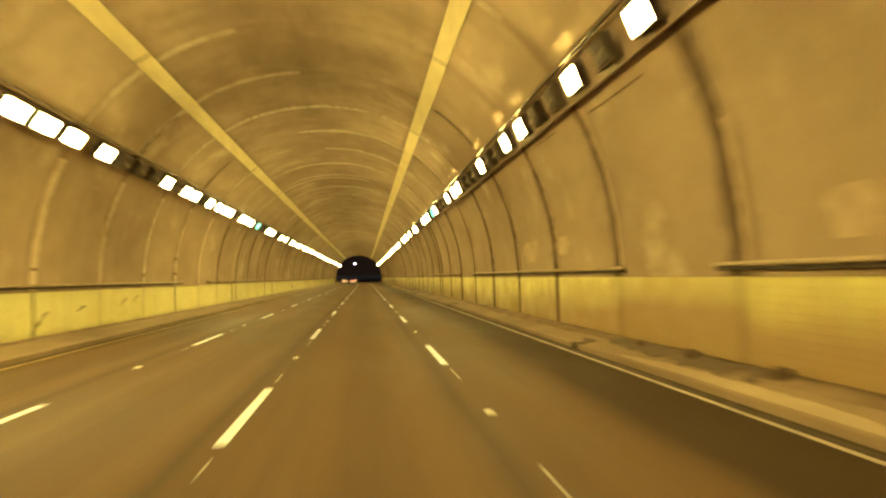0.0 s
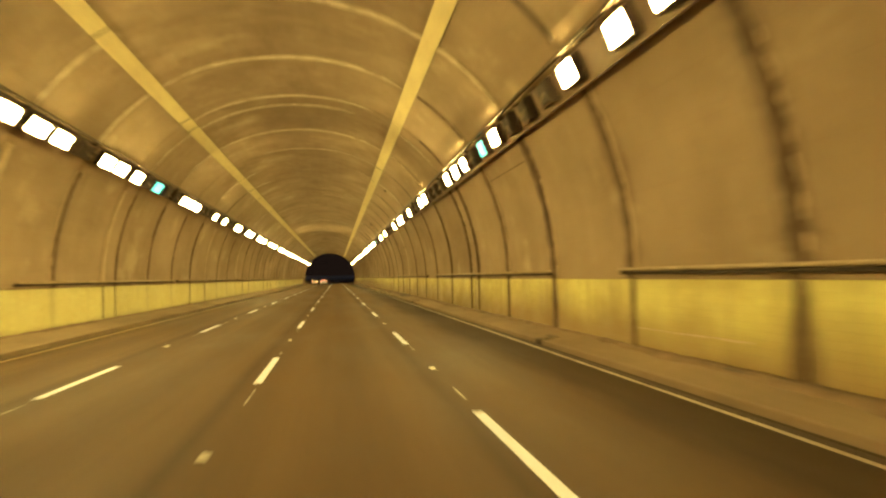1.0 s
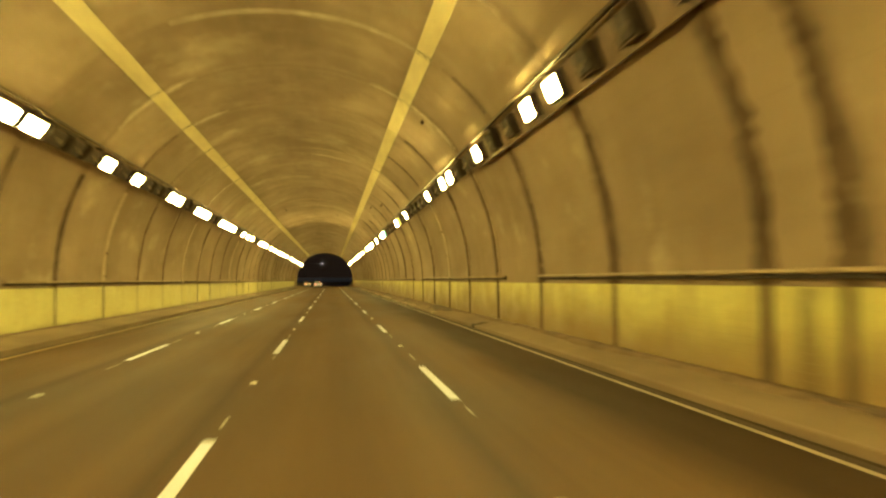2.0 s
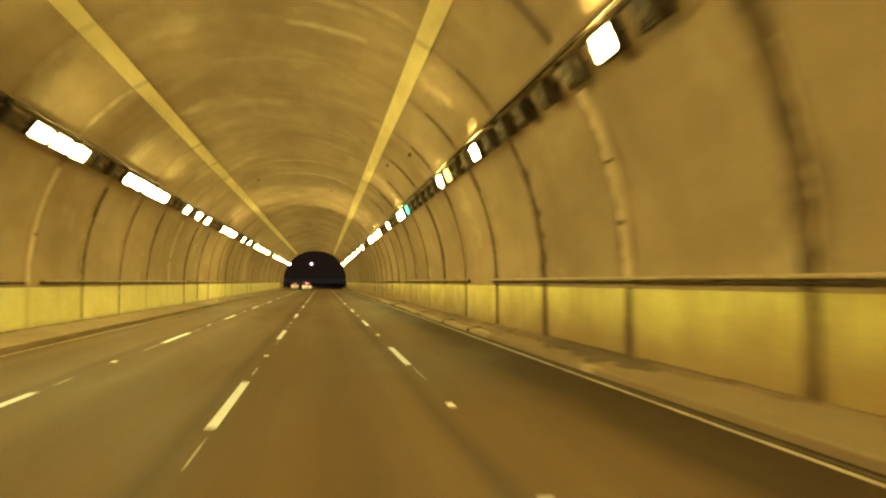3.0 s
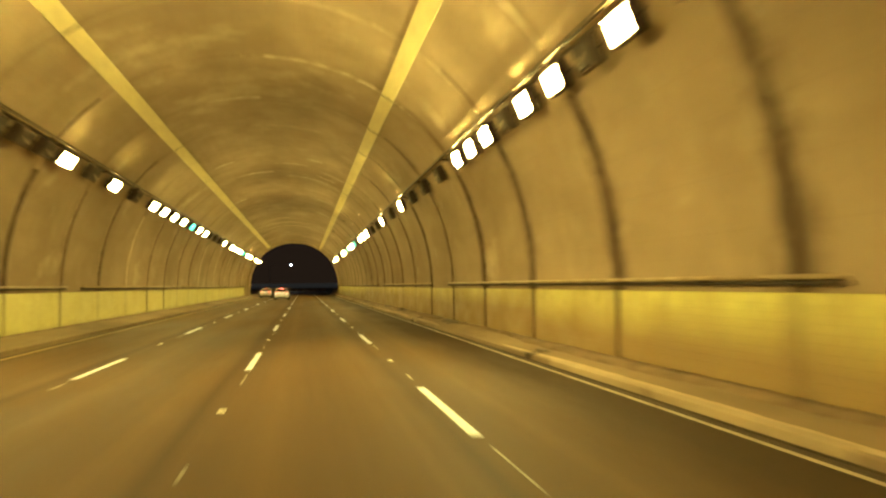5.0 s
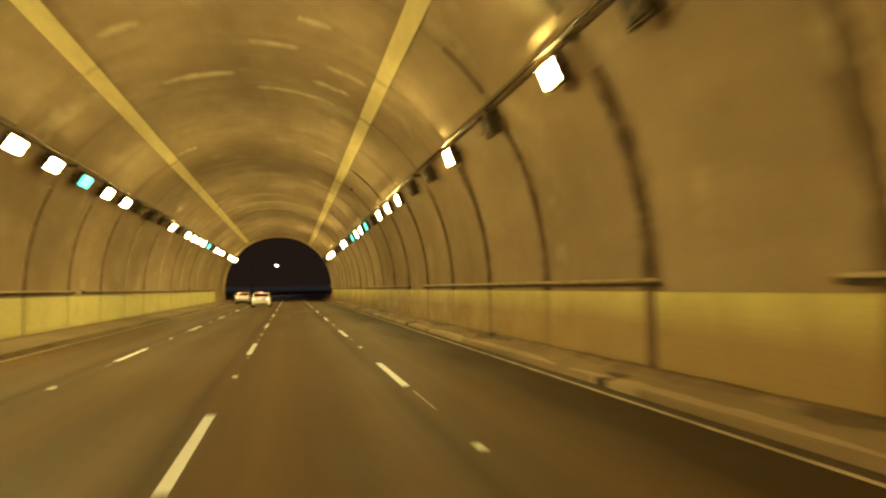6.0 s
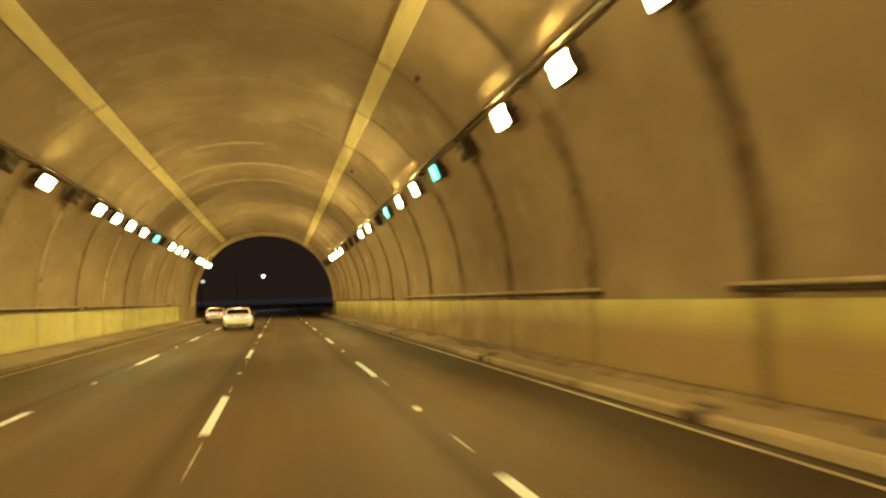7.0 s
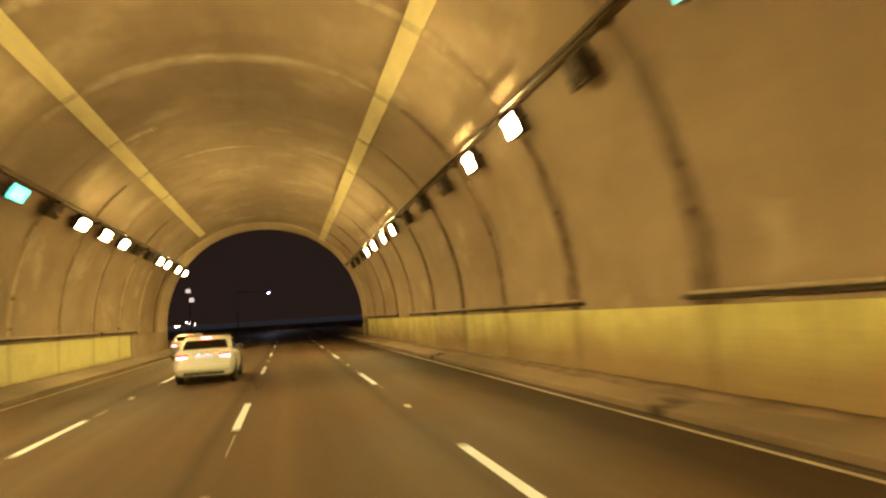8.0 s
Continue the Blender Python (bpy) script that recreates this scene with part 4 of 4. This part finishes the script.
# ---- cars ----
CAR_WHITE = make_simple("white_car_paint", (0.82, 0.83, 0.86), (0.76, 0.77, 0.79), 0.25, 0, 0.8, bump=0.0)
CAR_SILVER = make_simple("silver_car_paint", (0.50, 0.48, 0.45), (0.44, 0.42, 0.40), 0.3, 0.5, 0.8, bump=0.0)
CAR_GLASS = make_simple("tinted_car_glass", (0.015, 0.013, 0.012), (0.03, 0.026, 0.022), 0.06, 0, 2.0, bump=0.0)
RUBBER = make_simple("tyre_rubber", (0.025, 0.023, 0.021), (0.04, 0.036, 0.032), 0.8)
ALLOY = make_simple("alloy_rim", (0.55, 0.53, 0.50), (0.40, 0.38, 0.36), 0.35, 0.8)
PLASTIC = make_simple("black_plastic_trim", (0.03, 0.028, 0.026), (0.05, 0.045, 0.04), 0.6)
# the plate glows itself, standing in for light from the plate lamps
PLATE = make_glow("glowing_number_plate", (0.85, 0.86, 1.0), 0.22, (0.8, 0.8, 0.8))
PLATE_LAMP = make_glow("plate_lamp_lens", (0.80, 0.86, 1.0), 2.2)
TAIL_RED = make_glow("red_tail_lens", (1.0, 0.03, 0.02), 1.6, (0.45, 0.02, 0.015))
TAIL_HOT = make_glow("bright_tail_bar", (1.0, 0.62, 0.50), 5.0, (0.8, 0.3, 0.25))
BRAKE_RED = make_glow("third_brake_lamp", (1.0, 0.10, 0.08), 26.0, (0.5, 0.02, 0.02))
CHROME = make_simple("chrome_trim", (0.7, 0.68, 0.64), (0.6, 0.58, 0.55), 0.15, 1.0)


def build_sedan(paint, label, at, length=4.55, width=1.80, height=1.42, brake=False):
    ob = thing("car", label, "car", "cars", at)
    hw = width / 2
    k = length / 4.55
    # station: y, half width, top height, bottom height
    st = [(0.0, 0.80, 0.60, 0.32), (0.03, 0.90, 0.74, 0.27), (0.10, 0.955, 0.97, 0.25), (0.22, 0.985, 1.035, 0.24), (0.60, 1.0, 1.03, 0.22), (0.95, 1.0, 1.00, 0.20), (1.8, 1.0, 0.965, 0.19), (2.8, 1.0, 0.955, 0.19), (3.2, 1.0, 0.93, 0.20), (3.8, 0.98, 0.86, 0.22), (4.2, 0.93, 0.76, 0.24), (4.45, 0.84, 0.62, 0.28), (4.55, 0.70, 0.52, 0.33)]
    bm = bmesh.new()
    secs = []
    for y, w, top, low in st:
        w *= hw
        h = top - low
        half = [(w * 0.80, low), (w * 0.93, low + 0.06), (w, low + h * 0.38), (w * 0.99, low + h * 0.66), (w * 0.955, low + h * 0.88), (w * 0.86, top - 0.008), (w * 0.5, top + 0.012)]
        secs.append([(x, y * k, z) for x, z in half] + [(-x, y * k, z) for x, z in half[::-1]])
    sweep(bm, secs)
    bmesh.ops.recalc_face_normals(bm, faces=bm.faces)
    part("body", bm, paint, ob, smooth=True)
    # cabin: a tapered block whose sides carry the panes
    z0, z1 = 0.96, height
    base = [(0.90 * hw, 0.66 * k), (0.90 * hw, 3.02 * k)]
    roof = [(0.70 * hw, 1.34 * k), (0.70 * hw, 2.22 * k)]
    bm = bmesh.new()
    secs = []
    for t, bulge in ((0.0, 0.0), (0.35, 0.022), (0.7, 0.03), (0.92, 0.022), (1.0, -0.05)):
        z = z0 + (z1 - z0) * t
        wr = base[0][0] + (roof[0][0] - base[0][0]) * t + bulge
        wf = base[1][0] + (roof[1][0] - base[1][0]) * t + bulge
        yr = base[0][1] + (roof[0][1] - base[0][1]) * t - bulge
        yf = base[1][1] + (roof[1][1] - base[1][1]) * t + bulge
        secs.append([(wr * 0.9, yr, z), (wr, yr + 0.10, z), ((wr + wf) / 2 + 0.01, (yr + yf) / 2, z), (wf, yf - 0.14, z), (wf * 0.88, yf, z), (-wf * 0.88, yf, z), (-wf, yf - 0.14, z), (-(wr + wf) / 2 - 0.01, (yr + yf) / 2, z), (-wr, yr + 0.10, z), (-wr * 0.9, yr, z)])
    sweep(bm, secs)
    bmesh.ops.recalc_face_normals(bm, faces=bm.faces)
    part("cabin", bm, paint, ob, smooth=True)

    def shell(u, t, face):
        bulge = 0.03 * math.sin(math.pi * min(1, t * 1.1)) + 0.012
        z = z0 + (z1 - z0) * t
        yr = base[0][1] + (roof[0][1] - base[0][1]) * t - bulge
        yf = base[1][1] + (roof[1][1] - base[1][1]) * t + bulge
        wr = base[0][0] + (roof[0][0] - base[0][0]) * t + bulge
        wf = base[1][0] + (roof[1][0] - base[1][0]) * t + bulge
        if face == "rear":
            return Vector((wr * 0.86 * (2 * u - 1), yr, z))
        if face == "front":
            return Vector((wf * 0.86 * (2 * u - 1), yf, z))
        s = 1 if face == "right" else -1
        return Vector((s * (wr + (wf - wr) * u + 0.004), yr + 0.10 + (yf - yr - 0.24) * u, z))

    def pane(name, face, u0, u1, t0, t1, lean0=0.0, lean1=0.0):
        bm = bmesh.new()
        grid = []
        for j in range(5):
            t = t0 + (t1 - t0) * j / 4
            f = j / 4
            grid.append([bm.verts.new(shell(u0 + lean0 * f + (u1 + lean1 * f - u0 - lean0 * f) * i / 6, t, face)) for i in range(7)])
        for a, b in zip(grid, grid[1:]):
            for i in range(6):
                bm.faces.new((a[i], a[i + 1], b[i + 1], b[i]))
        r = bmesh.ops.solidify(bm, geom=bm.faces[:], thickness=0.008)
        bmesh.ops.recalc_face_normals(bm, faces=bm.faces)
        part(name, bm, CAR_GLASS, ob, "dark tinted glass", True)

    pane("rear_window", "rear", 0.02, 0.98, 0.10, 0.88)
    pane("windscreen", "front", 0.03, 0.97, 0.10, 0.90)
    for face in ("right", "left"):
        pane("rear_side_window", face, 0.05, 0.40, 0.14, 0.84, 0.06, 0.0)
        pane("front_side_window", face, 0.45, 0.86, 0.12, 0.84, 0.0, -0.06)
    for s in (-1, 1):
        # tail lamp wrapping round the corner
        bm = bmesh.new()
        secs = []
        for x, y in ((0.50, 0.055), (0.66, 0.06), (0.82, 0.075), (0.90, 0.13), (0.945, 0.24)):
            secs.append([(s * x * hw, y * k - 0.012, z) for z in (0.765, 0.905)] + [(s * (x * hw - 0.06), y * k + 0.10, z) for z in (0.905, 0.765)])
        sweep(bm, secs)
        bmesh.ops.recalc_face_normals(bm, faces=bm.faces)
        lamp = part("tail_lamp", bm, TAIL_RED, ob, "glowing red tail lamp")
        bm = bmesh.new()
        x0, x1 = sorted((s * 0.53 * hw, s * 0.86 * hw))
        box(bm, x0, x1, 0.028 * k, 0.09 * k, 0.795, 0.842, 0.008)
        part("light_bar", bm, TAIL_HOT, lamp)
        # wheels
        for y in (0.98 * k, 3.72 * k):
            r, tw = 0.32, 0.205
            xo = s * (hw + 0.004)
            bm = bmesh.new()
            prof = [(0.20, 0.0), (0.27, 0.0), (0.312, 0.02), (r, 0.05), (r, tw - 0.05), (0.30, tw), (0.20, tw)]
            secs = []
            for i in range(29):
                a = 2 * math.pi * i / 28
                secs.append([(xo - s * d, y + q * math.cos(a), r + q * math.sin(a)) for q, d in prof])
            sweep(bm, secs)
            bmesh.ops.remove_doubles(bm, verts=bm.verts, dist=0.0005)
            bmesh.ops.recalc_face_normals(bm, faces=bm.faces)
            wheel = part("wheel", bm, RUBBER, ob, "black rubber tyre on an alloy rim", True)
            bm = bmesh.new()
            rod(bm, (xo - s * 0.05, y, r), (xo - s * 0.09, y, r), 0.205, 24)
            for i in range(7):
                a = 2 * math.pi * i / 7
                rod(bm, (xo - s * 0.03, y + 0.04 * math.cos(a), r + 0.04 * math.sin(a)), (xo - s * 0.03, y + 0.20 * math.cos(a), r + 0.20 * math.sin(a)), 0.022, 6)
            part("rim", bm, ALLOY, wheel)
            # shade of the uncut wheel arch, put in as a dark band
            bm = bmesh.new()
            secs = []
            for i in range(17):
                a = math.pi * (i / 16 * 1.16 - 0.08)
                secs.append([(s * (hw + e), y + q * math.cos(a), r + q * math.sin(a)) for q, e in ((0.325, -0.1), (0.325, 0.002), (0.368, 0.001), (0.368, -0.1))])
            sweep(bm, secs)
            bmesh.ops.recalc_face_normals(bm, faces=bm.faces)
            part("wheel_arch", bm, PLASTIC, ob, "dark band for the shade in the wheel arch", True)
        # mirror
        bm = bmesh.new()
        x0, x1 = sorted((s * 0.93 * hw, s * 1.15 * hw))
        box(bm, x0, x1, 2.55 * k, 2.68 * k, 0.95, 1.09, 0.035)
        mirror = part("wing_mirror", bm, paint, ob, smooth=True)
        bm = bmesh.new()
        box(bm, x0 + 0.02, x1 - 0.02, 2.542 * k, 2.549 * k, 0.97, 1.075)
        part("mirror_glass", bm, CAR_GLASS, mirror)
        # handles and exhaust
        for y in (1.55 * k, 2.5 * k):
            bm = bmesh.new()
            x0, x1 = sorted((s * 0.975 * hw, s * 1.012 * hw))
            box(bm, x0, x1, y, y + 0.19, 0.80, 0.83, 0.008)
            part("door_handle", bm, paint, ob)
        bm = bmesh.new()
        x0, x1 = sorted((s * 0.985 * hw, s * 1.004 * hw))
        box(bm, x0, x1, 1.38 * k, 3.3 * k, 0.225, 0.27, 0.008)
        part("sill", bm, PLASTIC, ob)
    bm = bmesh.new()
    rod(bm, (-0.5 * hw, -0.02, 0.30), (-0.5 * hw, 0.2, 0.30), 0.042, 14)
    part("exhaust", bm, CHROME, ob, smooth=True)
    bm = bmesh.new()
    box(bm, -0.66 * hw, 0.66 * hw, -0.015, 0.08, 0.285, 0.375, 0.02)
    part("diffuser", bm, PLASTIC, ob)
    bm = bmesh.new()
    box(bm, -0.86 * hw, 0.86 * hw, -0.045, 0.14, 0.40, 0.60, 0.045)
    part("bumper", bm, paint, ob, smooth=True)
    bm = bmesh.new()
    box(bm, -0.255, 0.255, 0.035, 0.065, 0.745, 0.865, 0.006)
    part("number_plate", bm, PLATE, ob, "plain pale number plate, plate-lamp light added as glow")
    for x in (-0.15, 0.15):
        bm = bmesh.new()
        box(bm, x - 0.045, x + 0.045, 0.022, 0.06, 0.868, 0.884, 0.003)
        part("plate_lamp", bm, PLATE_LAMP, ob, "small cool white plate lamp")
    bm = bmesh.new()
    box(bm, -0.33, 0.33, 0.050, 0.085, 0.885, 0.905, 0.004)
    part("boot_trim", bm, CHROME, ob)
    bm = bmesh.new()
    box(bm, -0.16, 0.16, 1.20 * k, 1.27 * k, height - 0.085, height - 0.040, 0.006)
    part("third_brake_lamp", bm, BRAKE_RED if brake else TAIL_RED, ob, "lit red third brake lamp")
    for x in (-0.3, 0.3):
        bm = bmesh.new()
        box(bm, x - 0.12, x + 0.12, 1.55 * k, 1.63 * k, 1.0, 1.22, 0.03)
        part("head_rest", bm, PLASTIC, ob)
    return ob


build_sedan(CAR_WHITE, "white four-door saloon car with glowing tail lamps", (-1.60, 212.1, 0), brake=True)
build_sedan(CAR_SILVER, "silver saloon car with small lit tail lamps, far lane", (-4.45, 232.2, 0), 4.5, 1.72, 1.38)

# ---- outside the far mouth ----
COOL_LAMP = make_glow("cool_street_lamp", (0.88, 0.95, 1.0), 1300.0)
FAR_WARM = make_glow("far_warm_light", (1.0, 0.80, 0.55), 14.0)
FAR_WHITE = make_glow("far_white_light", (1.0, 0.93, 0.85), 10.0)
POST = make_simple("galvanised_post", (0.010, 0.010, 0.010), (0.006, 0.006, 0.006), 0.9, 0.0)


def build_outside():
    lamp = thing("street_lamp", "tall galvanised street lamp with a cool white lantern", "street lamp", "", (-9.2, 364.7, 0))
    bm = bmesh.new()
    rod(bm, (0, 0, -0.1), (0, 0, 8.66), 0.11, 10, 0.06)
    part("pole", bm, POST, lamp, smooth=True)
    bm = bmesh.new()
    rod(bm, (0, 0, 8.62), (6.2, 0, 8.46), 0.045, 8)
    part("arm", bm, POST, lamp, smooth=True)
    bm = bmesh.new()
    box(bm, 5.8, 7.0, -0.22, 0.22, 8.20, 8.46, 0.05)
    part("lantern", bm, POST, lamp)
    bm = bmesh.new()
    box(bm, 6.36, 6.64, -0.14, 0.13, 8.08, 8.23, 0.03)
    part("lens", bm, COOL_LAMP, lamp)
    # parapets beside the road beyond the mouth
    for name, x, mat in (("parapet_right", 7.0, CONCRETE_PLAIN), ("parapet_left", -8.2, CONCRETE_PLAIN)):
        s = 1 if x > 0 else -1
        bm = bmesh.new()
        prof = [(0, -0.1), (0, 0.12), (0.14, 0.35), (0.2, 0.85), (0.38, 0.85), (0.55, -0.1)]
        rows = []
        for i in range(40):
            y = PORTAL + 1 + i * 4.0
            bend = 0.0 if i < 6 else (i - 6) ** 2 * 0.016
            rows.append([(x + s * a + bend, y, z) for a, z in prof])
        sweep(bm, rows)
        bmesh.ops.recalc_face_normals(bm, faces=bm.faces)
        tagged(part(name, bm, mat), "low concrete parapet beside the road outside", "parapet", kind="structure")
    # lit heads on a post by the road, and far lights over the valley
    post = thing("sign_post", "roadside post carrying two small lit panels", "sign", "", (-11.7, 300, 0))
    bm = bmesh.new()
    rod(bm, (0, 0.1, -0.1), (0, 0.1, 7.1), 0.07, 10)
    part("pole", bm, POST, post)
    for x, z in ((-0.15, 6.68), (0.25, 5.45)):
        bm = bmesh.new()
        box(bm, x - 0.30, x + 0.30, -0.04, 0.04, z - 0.24, z + 0.24, 0.02, pose(0, 0, 0, 0, 0, 0))
        part("panel", bm, make_glow("lit_panel", (1.0, 0.82, 0.62), 0.7), post)
    # house lights far off, each on an added mast
    for x, z, mat in ((-52, 2.9, FAR_WARM), (-50.5, 3.0, FAR_WARM), (-47, 4.8, FAR_WHITE), (-45.2, 4.2, FAR_WARM), (-42.8, 3.6, FAR_WARM)):
        bm = bmesh.new()
        bmesh.ops.create_icosphere(bm, subdivisions=2, radius=0.34)
        bmesh.ops.scale(bm, vec=(1, 0.6, 0.8), verts=bm.verts)
        ob = thing("distant_lamp", "tiny warm light far over the valley on an added mast", "distant lamp", "distant lamps", (x, 600, -0.06))
        part("lantern", bm, mat, ob).location.z = z
        bm = bmesh.new()
        rod(bm, (0, 0.2, 0), (0, 0.2, z), 0.08, 6)
        part("mast", bm, POST, ob)
    # the ridge behind, glowing faintly for the haze along the horizon
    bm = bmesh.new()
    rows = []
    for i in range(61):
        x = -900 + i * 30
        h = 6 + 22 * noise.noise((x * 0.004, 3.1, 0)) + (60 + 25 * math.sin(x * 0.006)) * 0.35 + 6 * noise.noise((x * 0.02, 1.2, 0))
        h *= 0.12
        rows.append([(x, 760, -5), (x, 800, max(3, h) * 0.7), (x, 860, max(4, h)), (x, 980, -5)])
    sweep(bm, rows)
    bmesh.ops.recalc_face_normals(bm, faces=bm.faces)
    tagged(part("backdrop", bm, make_glow("ridge_haze_glow", (0.9, 0.95, 1.0), 0.011, (0.03, 0.03, 0.03)), smooth=True), "low ridge far beyond the tunnel mouth with haze added as glow", "hills", kind="structure")


build_outside()
